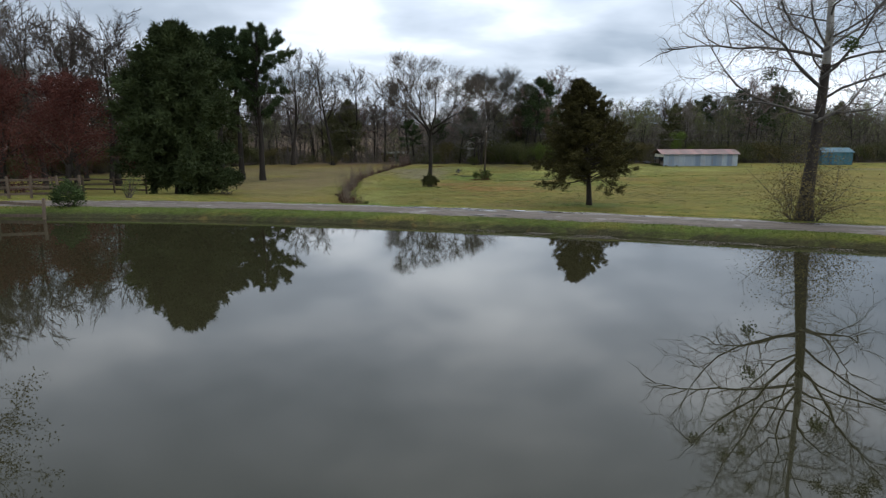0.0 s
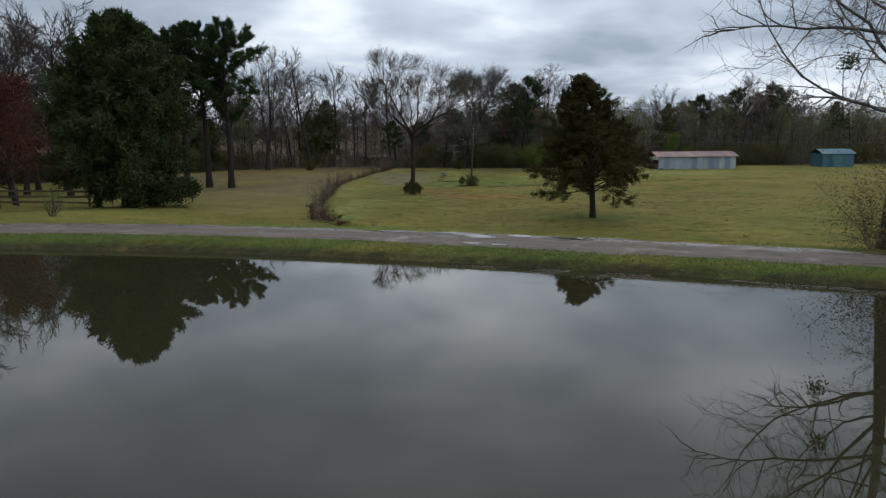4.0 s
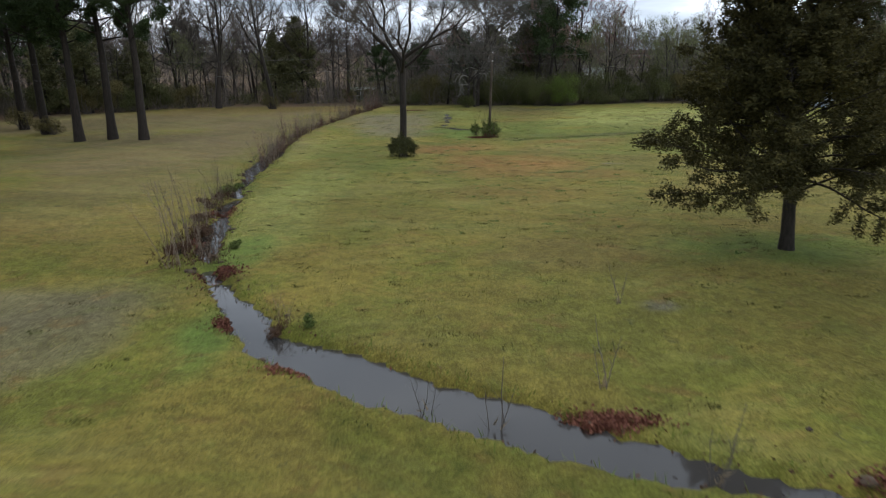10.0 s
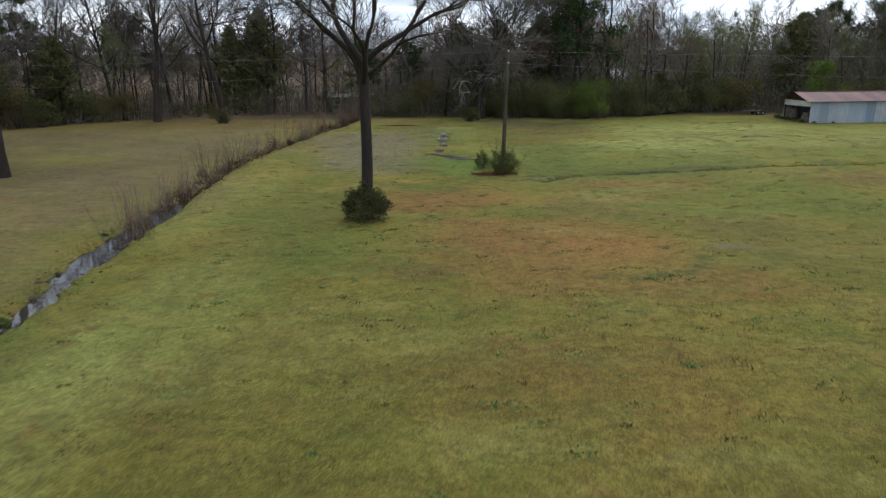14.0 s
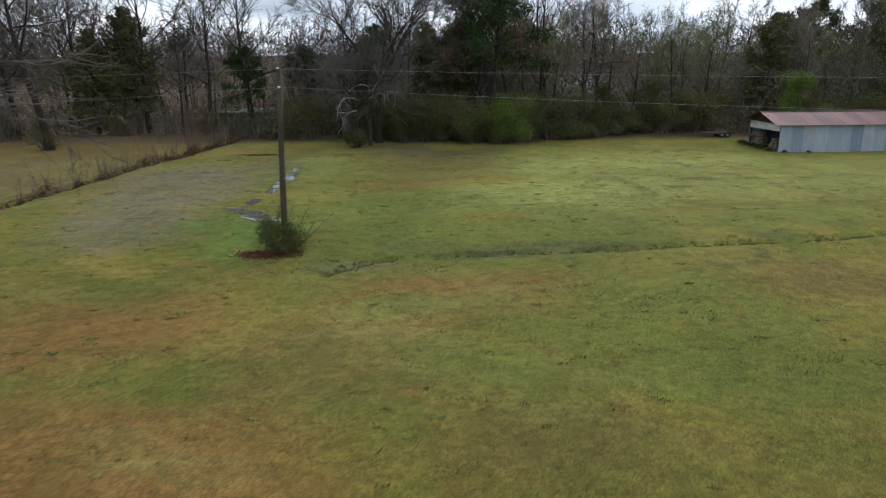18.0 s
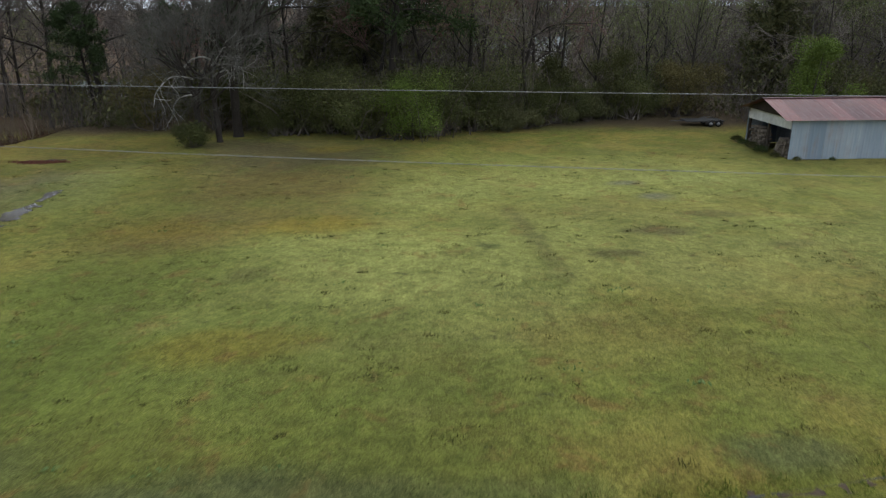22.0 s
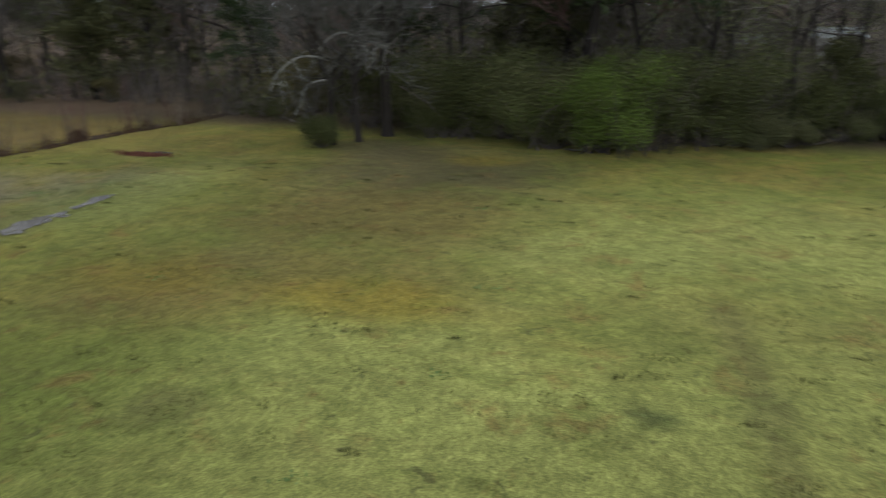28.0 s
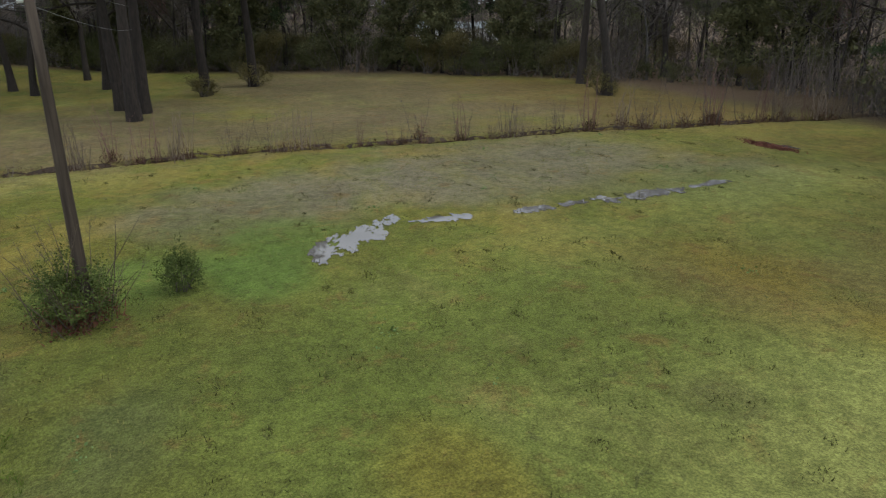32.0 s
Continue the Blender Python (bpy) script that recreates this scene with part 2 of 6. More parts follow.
def road_material():
    m = Nodes("dirt_road", 0.85, 0.3)
    uv = m.node("ShaderNodeTexCoord").outputs["UV"]
    sep = m.node("ShaderNodeSeparateXYZ")
    m.put(sep.inputs[0], uv)
    v = sep.outputs[1]
    n1, n2, n3 = m.noise(0.7, 6, 0.65), m.noise(6, 6, 0.7), m.noise(40, 3, 0.7)
    st = m.noise(1.0, 6, 0.65, m.stretch(uv, (0.35, 9, 1)))
    c = m.mix(m.range(st, 0.3, 0.7), (0.082, 0.065, 0.054), (0.178, 0.146, 0.122))
    c = m.mix(m.range(n1, 0.45, 0.7, 0, 0.6), c, (0.075, 0.056, 0.043))
    c = m.mix(m.range(n2, 0.5, 0.75, 0, 0.5), c, (0.20, 0.172, 0.145))
    c = m.mix(m.range(n3, 0.6, 0.75, 0, 0.6), c, (0.06, 0.05, 0.04))
    c = m.mix(m.math("MULTIPLY", m.range(m.math("ADD", m.math("ABSOLUTE", v), m.math("MULTIPLY", n2, 0.25)), 0.22, 0.34, 0.25, 0.0), m.range(n1, 0.3, 0.5)), c, (0.075, 0.068, 0.038))
    m.bump(m.math("ADD", m.math("MULTIPLY", n2, 2), n3), 0.5, 0.03)
    pit = m.noise(1.9, 5, 0.6, m.stretch(m.pos, (0.7, 1.2, 1)), 0.6)
    c = m.mix(m.range(pit, 0.6, 0.7, 0, 0.75), c, (0.040, 0.031, 0.025))
    c = m.mix(m.range(m.noise(0.35, 4, 0.6), 0.5, 0.7, 0, 0.45), c, (0.17, 0.142, 0.12))
    soaked = m.math("MULTIPLY", m.range(m.math("ADD", v, m.math("MULTIPLY", n2, 0.3)), 0.45, 0.7, 0, 1), m.range(m.noise(0.8, 5, 0.65, m.stretch(uv, (0.6, 2.0, 1))), 0.42, 0.52))
    c = m.mix(m.math("MULTIPLY", soaked, 0.45), c, (0.062, 0.050, 0.042))
    rough = m.math("SUBTRACT", m.range(n1, 0.48, 0.66, 0.85, 0.38), m.math("MULTIPLY", soaked, 0.5))
    return m.done(c, m.math("MAXIMUM", rough, 0.16))


LAWN = lawn_material()
ROAD = road_material()
POND = water_material("pond_water", (0.028, 0.026, 0.013), 0.012, 0.018, 1.6)
CREEK = water_material("creek_water", (0.040, 0.037, 0.034), 0.04, 0.05, 5.0)
PUDDLE = water_material("puddle_water", (0.115, 0.105, 0.092), 0.035, 0.02, 7.0)
WETMUD = water_material("road_puddle_water", (0.088, 0.073, 0.062), 0.12, 0.03, 9.0)
SOIL = simple("dark_wet_soil", (0.035, 0.024, 0.016), (0.085, 0.058, 0.038), 6, bump=0.8, dist=0.06, local=False)
BARK = simple("grey_bark", (0.016, 0.013, 0.010), (0.048, 0.039, 0.032), 14, stretch=(1, 1, 0.25), bump=0.7, dist=0.03, local=False, vary=0.3)
ASHEN = simple("ashen_bark", (0.05, 0.045, 0.039), (0.15, 0.138, 0.122), 5, stretch=(1, 1, 0.5), bump=0.4, dist=0.02, local=False, vary=0.2)
GOLDLEAF = leaf("old_gold_leaves", (0.11, 0.09, 0.03), (0.23, 0.18, 0.07), 0.3)
PALE = simple("pale_bark", (0.15, 0.14, 0.12), (0.40, 0.385, 0.35), 5, stretch=(1, 1, 0.5), bump=0.4, dist=0.02, local=False, vary=0.15)
TWIG = simple("twigs", (0.060, 0.050, 0.042), (0.140, 0.118, 0.100), 3, bump=0, local=False, vary=0.5)
LICHEN = simple("lichened_twigs", (0.060, 0.056, 0.048), (0.145, 0.138, 0.118), 3, bump=0, local=False, vary=0.4)
DRYSTEM = simple("dry_stems", (0.10, 0.075, 0.055), (0.21, 0.165, 0.125), 3, bump=0, local=False, vary=0.4)
REDTWIG = simple("budding_twigs", (0.10, 0.052, 0.045), (0.18, 0.105, 0.09), 3, bump=0, local=False, vary=0.4)
PINEBARK = simple("pine_bark", (0.012, 0.010, 0.008), (0.040, 0.031, 0.025), 10, stretch=(1, 1, 0.2), bump=0.8, dist=0.04, local=False)
CEDAR = leaf("cedar_foliage", (0.022, 0.035, 0.014), (0.064, 0.080, 0.031))
WOODEVER = leaf("woodland_evergreen_foliage", (0.046, 0.054, 0.025), (0.128, 0.124, 0.054), 0.35)
CEDARB = leaf("bronze_cedar_foliage", (0.032, 0.032, 0.011), (0.100, 0.084, 0.028))
PINE = leaf("pine_needles", (0.022, 0.037, 0.015), (0.06, 0.085, 0.033))
PRIVET = leaf("evergreen_shrub_leaves", (0.022, 0.038, 0.014), (0.07, 0.10, 0.032))
OLIVEGREEN = leaf("dull_evergreen_leaves", (0.03, 0.036, 0.014), (0.085, 0.085, 0.03), 0.5)
HEDGE = leaf("hedge_leaves", (0.038, 0.048, 0.017), (0.112, 0.118, 0.042), 0.5)
WEED = leaf("weed_leaves", (0.10, 0.16, 0.05), (0.19, 0.26, 0.09), 0.2)
BRIGHT = leaf("spring_leaves", (0.060, 0.098, 0.02), (0.155, 0.205, 0.04), 0.45)
BUDS = leaf("pale_spring_buds", (0.095, 0.115, 0.04), (0.21, 0.23, 0.085), 0.3)
RUSSET = leaf("russet_leaves", (0.058, 0.019, 0.016), (0.15, 0.055, 0.040), 0.4)
OLIVE = leaf("olive_leaves", (0.06, 0.058, 0.022), (0.14, 0.115, 0.045), 0.4)
DEADLEAF = leaf("dead_leaves", (0.075, 0.026, 0.020), (0.20, 0.085, 0.055), 0.4)
OLDLEAF = leaf("old_brown_leaves", (0.040, 0.024, 0.016), (0.115, 0.066, 0.040), 0.3)
DRY = leaf("dry_weeds", (0.14, 0.10, 0.065), (0.32, 0.25, 0.165), 0.3)
FILM = leaf("sodden_pale_leaves", (0.10, 0.085, 0.075), (0.23, 0.20, 0.175), 0.3)
GRASS = leaf("grass_blades", (0.12, 0.14, 0.03), (0.28, 0.25, 0.08), 0.2)
TUSSOCK = leaf("tussock_blades", (0.040, 0.048, 0.016), (0.100, 0.090, 0.030), 0.4)
VERGE = leaf("verge_grass_blades", (0.080, 0.125, 0.022), (0.20, 0.225, 0.052), 0.2)
FEATHER = leaf("feathery_shrub_leaves", (0.036, 0.056, 0.014), (0.105, 0.130, 0.036), 0.5)
BANKGRASS = leaf("bank_grass_blades", (0.040, 0.076, 0.010), (0.112, 0.150, 0.024), 0.6)
WOOD = simple("fence_wood", (0.085, 0.062, 0.045), (0.17, 0.125, 0.09), 8, stretch=(1, 1, 0.2), bump=0.4, local=True)
POLEWOOD = simple("pole_wood", (0.042, 0.031, 0.023), (0.098, 0.075, 0.055), 12, stretch=(1, 1, 0.06), bump=0.5, local=False)
LOGS = simple("firewood", (0.07, 0.055, 0.045), (0.27, 0.225, 0.18), 9, bump=0.4, vary=0.5)
WHITEMETAL = metal_sheet("weathered_wall_sheet", (0.27, 0.325, 0.37), (0.42, 0.46, 0.49), (0.20, 0.13, 0.085), 0.45)
REDROOF = metal_sheet("rusty_red_roof_sheet", (0.115, 0.040, 0.043), (0.17, 0.066, 0.066), (0.21, 0.12, 0.10), 0.4)
TEAL = metal_sheet("teal_wall_sheet", (0.04, 0.14, 0.18), (0.07, 0.19, 0.23), (0.15, 0.12, 0.1), 0.2)
DARKWOOD = simple("dark_timber", (0.03, 0.024, 0.02), (0.075, 0.058, 0.045), 10, bump=0.3)
WHITEPAINT = simple("white_paint", (0.60, 0.60, 0.58), (0.78, 0.78, 0.76), 4, bump=0.1, vary=0.1)
STEEL = simple("black_steel", (0.025, 0.025, 0.027), (0.06, 0.058, 0.055), 12, rough=0.5, spec=0.5, bump=0.1)
RUBBER = simple("rubber", (0.015, 0.015, 0.015), (0.035, 0.034, 0.033), 20, rough=0.8, bump=0.2)
WIRE = simple("aluminium_wire", (0.16, 0.16, 0.16), (0.26, 0.26, 0.26), 5, rough=0.5, metal=0.3, bump=0)
DARKGLASS = simple("dark_window", (0.02, 0.024, 0.028), (0.05, 0.055, 0.06), 2, rough=0.08, spec=0.6, bump=0)

# ---- mesh helpers ----
def mesh_of(name, verts, faces, material, smooth=False):
    me = bpy.data.meshes.new(name)
    v = np.asarray(verts, dtype=np.float32)
    if isinstance(faces, np.ndarray):
        k = faces.shape[1]
        me.vertices.add(len(v)), me.loops.add(faces.size), me.polygons.add(len(faces))
        me.vertices.foreach_set("co", v.ravel())
        me.loops.foreach_set("vertex_index", faces.astype(np.int32).ravel())
        me.polygons.foreach_set("loop_start", np.arange(0, faces.size, k, dtype=np.int32))
        me.update(calc_edges=True)
    else:
        me.from_pydata(v.tolist(), [], faces)
    if smooth:
        me.polygons.foreach_set("use_smooth", np.ones(len(me.polygons), dtype=bool))
    me.materials.append(material)
    me.update()
    return me


def thing(name, at, label, category, group="", kind="", turn=0, size=1.0):
    ob = new(name)
    ob.empty_display_size = 0.2
    ob.matrix_basis = pose(*at, 0, 0, turn) @ Matrix.Scale(size, 4)
    return tagged(ob, label, category, group, kind)


def part(name, me, parent, label="", m=None):
    ob = new(name, me)
    ob.parent = parent
    if m is not None:
        ob.matrix_basis = m
    return tagged(ob, label)


def box_bm(bm, sx, sy, sz, m=None, bevel=0.0):
    """A box that stands on z = 0 at m, its edges bevelled."""
    ret = bmesh.ops.create_cube(bm, size=1.0, matrix=(m or Matrix()) @ Matrix.Translation((0, 0, sz / 2)) @ Matrix.Diagonal((sx, sy, sz, 1)))
    if bevel:
        es = {e for v in ret["verts"] for e in v.link_edges}
        bmesh.ops.bevel(bm, geom=list(es), offset=bevel, segments=1, affect="EDGES")


def bm_mesh(name, bm, material, smooth=False):
    me = bpy.data.meshes.new(name)
    bm.to_mesh(me)
    bm.free()
    if smooth:
        me.polygons.foreach_set("use_smooth", np.ones(len(me.polygons), dtype=bool))
    me.materials.append(material)
    return me


def box_mesh(name, sx, sy, sz, material, bevel=0.01):
    bm = bmesh.new()
    box_bm(bm, sx, sy, sz, None, bevel)
    return bm_mesh(name, bm, material)


def tubes(paths):
    """Tapered tubes round paths of (points, radii, sides): vertices and quads (the last ring closes to a point)."""
    V, F, k = [], [], 0
    for pts, rad, n in paths:
        pts, rad = np.asarray(pts, float), np.asarray(rad, float)
        t = np.gradient(pts, axis=0)
        t /= np.linalg.norm(t, axis=1)[:, None] + 1e-9
        ref = np.array((1.0, 0.13, 0.07)) if abs(t[0][0]) < 0.8 else np.array((0.1, 1.0, 0.05))
        a = np.cross(t, ref)
        a /= np.linalg.norm(a, axis=1)[:, None] + 1e-9
        b = np.cross(t, a)
        ang = np.arange(n) * 2 * np.pi / n
        ring = pts[:, None, :] + rad[:, None, None] * (np.cos(ang)[None, :, None] * a[:, None, :] + np.sin(ang)[None, :, None] * b[:, None, :])
        V.append(ring.reshape(-1, 3))
        s = len(pts)
        i, j = np.meshgrid(np.arange(s - 1), np.arange(n), indexing="ij")
        j2 = (j + 1) % n
        F.append(np.stack((k + i * n + j, k + i * n + j2, k + (i + 1) * n + j2, k + (i + 1) * n + j), -1).reshape(-1, 4))
        k += s * n
    return np.concatenate(V), np.concatenate(F)


def blades(rng, c, d, length, width, spread=0.9):
    """One slim triangle at each point c, roughly along d: needles, sprays, grass, leaves."""
    n = len(c)
    a = d + rng.normal(0, spread, (n, 3))
    a /= np.linalg.norm(a, axis=1)[:, None] + 1e-9
    r = rng.normal(0, 1, (n, 3))
    b = np.cross(a, r)
    b /= np.linalg.norm(b, axis=1)[:, None] + 1e-9
    L, W = (length * rng.uniform(0.6, 1.4, n))[:, None], (width * rng.uniform(0.7, 1.3, n))[:, None]
    v = np.stack((c - b * W / 2, c + b * W / 2, c + a * L), 1).reshape(-1, 3)
    return v, np.arange(3 * n).reshape(-1, 3)


def leaves(rng, c, size):
    """One small diamond leaf at each point c, turned at random."""
    n = len(c)
    a = rng.normal(0, 1, (n, 3))
    a /= np.linalg.norm(a, axis=1)[:, None] + 1e-9
    b = np.cross(a, rng.normal(0, 1, (n, 3)))
    b /= np.linalg.norm(b, axis=1)[:, None] + 1e-9
    s = (size * rng.uniform(0.6, 1.4, n))[:, None]
    v = np.stack((c - a * s * 0.5, c + b * s * 0.3, c + a * s * 0.5, c - b * s * 0.3), 1).reshape(-1, 3)
    return v, np.arange(4 * n).reshape(-1, 4)


def sway(rng, p, d, length, n, wob, up=0.0):
    """A wandering path of n steps from p along d."""
    p, d = np.array(p, float), np.array(d, float)
    out = [p]
    for _ in range(n):
        d = d + rng.normal(0, wob, 3) + np.array((0, 0, up))
        d /= np.linalg.norm(d) + 1e-9
        p = p + d * length / n
        out.append(p)
    return np.array(out)


def along(pts, f):
    u = f * (len(pts) - 1)
    i = min(int(u), len(pts) - 2)
    return pts[i] + (pts[i + 1] - pts[i]) * (u - i), (pts[i + 1] - pts[i]) / (np.linalg.norm(pts[i + 1] - pts[i]) + 1e-9)


def aim(d, polar, az):
    """d turned away by the angle polar in the direction az round it."""
    d = np.array(d) / np.linalg.norm(d)
    a = np.cross(d, (0.31, 0.9, 0.2))
    a /= np.linalg.norm(a)
    b = np.cross(d, a)
    return d * np.cos(polar) + (a * np.cos(az) + b * np.sin(az)) * np.sin(polar)

# ---- plan of the ground ----
def sstep(a, b, x):
    u = np.clip((x - a) / (b - a), 0, 1)
    return u * u * (3 - 2 * u)


def shore_y(x):
    """The pond's shore along the dam."""
    xc = np.clip(x, -21.0, 17.0)
    return 29.6 - 0.34 * xc - np.where(xc < 0, 0.0072, 0.0038) * xc * xc - np.where(x > 17, 0.5 * (x - 17), 0.0)


def road_y(x):
    xc = np.clip(x, -30.0, 30.0)
    return shore_y(x) + 3.1 - 0.01 * xc


CREEK_LINE = np.array([(60, 30), (32, 33.5), (20, 37), (12.5, 39.4), (8.4, 40.9), (6.1, 41.9), (4.5, 42.6), (2.7, 43.6), (1.4, 44.4), (0.4, 45.0), (-0.9, 46.0), (-2.3, 47.3), (-3.15, 47.95), (-3.7, 48.6), (-4.4, 50.05), (-5.0, 51.0),
                       (-5.9, 52.9), (-7.1, 56.0), (-7.5, 58.0), (-8.1, 61.1), (-8.7, 64.1), (-8.85, 66.4), (-9.4, 68.5), (-9.9, 72.9), (-10.55, 77.2), (-10.95, 81.7), (-11.3, 87), (-11.7, 92), (-11.8, 98.6), (-11.5, 104.3),
                       (-10.7, 109.8), (-9.6, 114.5), (-8.3, 119.5), (-7.2, 124.5), (-6.8, 129), (-6, 140)])
RILL_LINE = np.array([(7.8, 93.2), (8.4, 93.7), (9.5, 94.8), (11.4, 95.4), (14.6, 95.35), (17, 95.1), (20.2, 94.85), (23.7, 95.15), (27.5, 95.8), (30.5, 96.4), (40, 97.6), (50, 98.5)])


def smooth_line(pts, step=0.5):
    """A Catmull-Rom line through pts in even steps."""
    p = np.vstack((2 * pts[0] - pts[1], pts, 2 * pts[-1] - pts[-2]))
    out = []
    for i in range(1, len(p) - 2):
        n = max(2, int(np.linalg.norm(p[i + 1] - p[i]) / step))
        for u in np.arange(n) / n:
            out.append(0.5 * (2 * p[i] + (p[i + 1] - p[i - 1]) * u + (2 * p[i - 1] - 5 * p[i] + 4 * p[i + 1] - p[i + 2]) * u ** 2 + (3 * p[i] - p[i - 1] - 3 * p[i + 1] + p[i + 2]) * u ** 3))
    return np.array(out + [pts[-1]])


CREEK_PATH, RILL_PATH = smooth_line(CREEK_LINE), smooth_line(RILL_LINE)


def line_dist(x, y, path):
    d = np.full(np.shape(x), 1e9)
    for px, py in path:
        d = np.minimum(d, (x - px) ** 2 + (y - py) ** 2)
    return np.sqrt(d)


def lay(x, y):
    """The height of the ground, without the creek's cut."""
    x, y = np.asarray(x, float), np.asarray(y, float)
    field = np.interp(y, [30, 45, 55, 70, 78, 84, 96, 105, 112, 120, 130, 150, 200, 400, 900], [-1.5, -1.6, -1.74, -2.12, -2.34, -2.46, -2.6, -2.48, -2.36, -2.1, -2.1, -2.3, -2.3, 2, 12])
    field = field + 0.5 * sstep(8, 24, x) * sstep(84, 94, y) * sstep(120, 106, y)
    left = np.interp(y, [38, 46, 59, 75, 96], [0.3, -0.1, -1.1, -2.0, -2.75])
    w = sstep(-11, -22, x) * sstep(97, 80, y)
    field = field * (1 - w) + np.minimum(left, 0.35) * w
    d = y - road_y(x)
    u = sstep(1.7, 11.0, d) * (1 - w) + w * sstep(1.7, 6, d)
    z = 0.36 * (1 - u) + field * u
    s = y - shore_y(x)
    z = np.where(s < 1.3, np.interp(s, [-6, -1.0, -0.08, 0.1, 0.7, 1.3], [-1.5, -0.5, -0.08, 0.12, 0.32, 0.36]), z)
    back = np.interp(y, [-140, -62, -55, -50], [3.0, 0.8, 0.1, -1.5])
    z = np.where(y < 0, np.maximum(z, back), z)
    return z


def bumps(x, y):
    return 0.05 * np.sin(x * 0.45 + 1.3 * np.sin(y * 0.21)) * np.sin(y * 0.38 + 0.7) + 0.025 * np.sin(x * 1.7 + y * 0.9) * np.sin(y * 1.3 - x * 0.4)


def value_noise(x, y, seed, cells=64):
    """Smooth noise of the plan, 0 to 1, one lattice step a metre."""
    g = np.random.default_rng(seed).uniform(0, 1, (cells, cells))
    i, j = np.floor(x).astype(int), np.floor(y).astype(int)
    u, v = x - i, y - j
    u, v = u * u * (3 - 2 * u), v * v * (3 - 2 * v)
    i, j, k, l = i % cells, j % cells, (i + 1) % cells, (j + 1) % cells
    return (g[i, j] * (1 - u) + g[k, j] * u) * (1 - v) + (g[i, l] * (1 - u) + g[k, l] * u) * v


def lawn_stains_and_light(x, y):
    """Colour and cover of the lawn's stains, and of light and shade put into its colour, at points of the plan; each
    spot: x, y, half width, half depth, strength.
    """
    C, A = np.zeros((len(x), 3)), np.zeros(len(x))

    def rough(scale, seed):
        return sum(w * value_noise(x * scale * k + 11 * k, y * scale * k + 7 * k, seed + k) for w, k in ((0.5, 1), (0.3, 2), (0.2, 4)))
    wide, near = 0.6 * rough(0.2, 21) + 0.4 * rough(0.9, 31), rough(1.6, 41)

    def soak(wob, amp, colour, spots):
        for cx, cy, rx, ry, f in spots:
            d = np.hypot((x - cx) / rx, (y - cy) / ry) + (wob - 0.5) * amp
            w = f * (1 - sstep(0.5, 1.5, d))
            C[:] = C * (1 - w[:, None]) + np.array(colour) * w[:, None]
            A[:] = A * (1 - w) + w
    # the worn orange-brown ground in the middle, dry stretches
    soak(wide, 1.5, (0.225, 0.118, 0.036), (
        (6.5, 78.8, 4.1, 3.5, 1.0), (4.5, 78.3, 4.6, 4.6, 0.4), (2.4, 87.9, 3.9, 2.7, 0.85), (9.4, 73.0, 3.0, 1.6, 0.7), (4.6, 73.4, 2.0, 1.6, 0.6),
        (3.9, 67.0, 3.2, 2.6, 0.5), (3.8, 81.5, 2.0, 1.9, 0.55), (10.5, 89.5, 2.4, 2.1, 0.65), (12.1, 87.6, 1.1, 1.3, 0.6), (12.1, 91.7, 2.3, 1.2, 0.6), (14.7, 91.5, 1.7, 1.3, 0.5)))
    soak(wide, 1.5, (0.140, 0.092, 0.036), (
        (8.8, 85.0, 3.0, 2.4, 0.45), (14.2, 81.1, 2.6, 1.4, 0.5), (25.0, 90.7, 2.4, 1.9, 0.6), (4.4, 54.7, 2.6, 1.9, 0.5), (0.8, 75.0, 1.1, 0.9, 0.5), (11.0, 112.8, 1.3, 1.5, 0.6)))
    soak(wide, 1.5, (0.200, 0.144, 0.040), (
        (4.9, 58.5, 4.2, 5.5, 0.45), (21.3, 101.2, 4.6, 2.0, 0.5), (28.5, 105.4, 4.5, 2.6, 0.55), (-19.8, 83.0, 5.0, 13.0, 0.5), (26, 72, 16, 9, 0.45), (16, 62, 6, 7, 0.4),
        (-15, 62, 6, 9, 0.4), (55, 92, 20, 12, 0.5), (22, 90, 9, 3, 0.35), (-5.0, 38.9, 1.2, 1.8, 0.4), (5.6, 38.2, 2.0, 1.0, 0.5)))
    soak(wide, 1.5, (0.138, 0.124, 0.030), ((-0.6, 61.0, 3.2, 2.8, 0.45), (1.4, 49.7, 3.0, 2.6, 0.4), (13.3, 77.1, 2.4, 2.6, 0.5), (12.5, 104.1, 1.4, 0.8, 0.45)))
    # grey worn stretches
    soak(wide, 1.5, (0.165, 0.142, 0.092), (
        (-3.1, 111.0, 4.4, 8.0, 0.9), (-2.3, 102.5, 3.6, 5.5, 0.75), (9.0, 94.1, 1.9, 0.9, 0.7), (-9.9, 50.5, 3.0, 1.5, 0.7), (-8.4, 48.6, 1.6, 2.4, 0.7), (12.0, 77.5, 0.8, 0.5, 0.5), (1.5, 117.5, 2.5, 3.5, 0.5), (74, 109, 14, 2.6, 0.9)))
    # far lawn paler, near lawn darker: how the blades catch light, put into colour
    soak(wide, 1.5, (0.235, 0.248, 0.064), ((22, 110, 18, 12, 0.35), (30, 118, 20, 7, 0.4)))
    soak(wide, 1.5, (0.126, 0.108, 0.022), ((4, 60, 14, 14, 0.35), (18, 82, 10, 6, 0.35)))
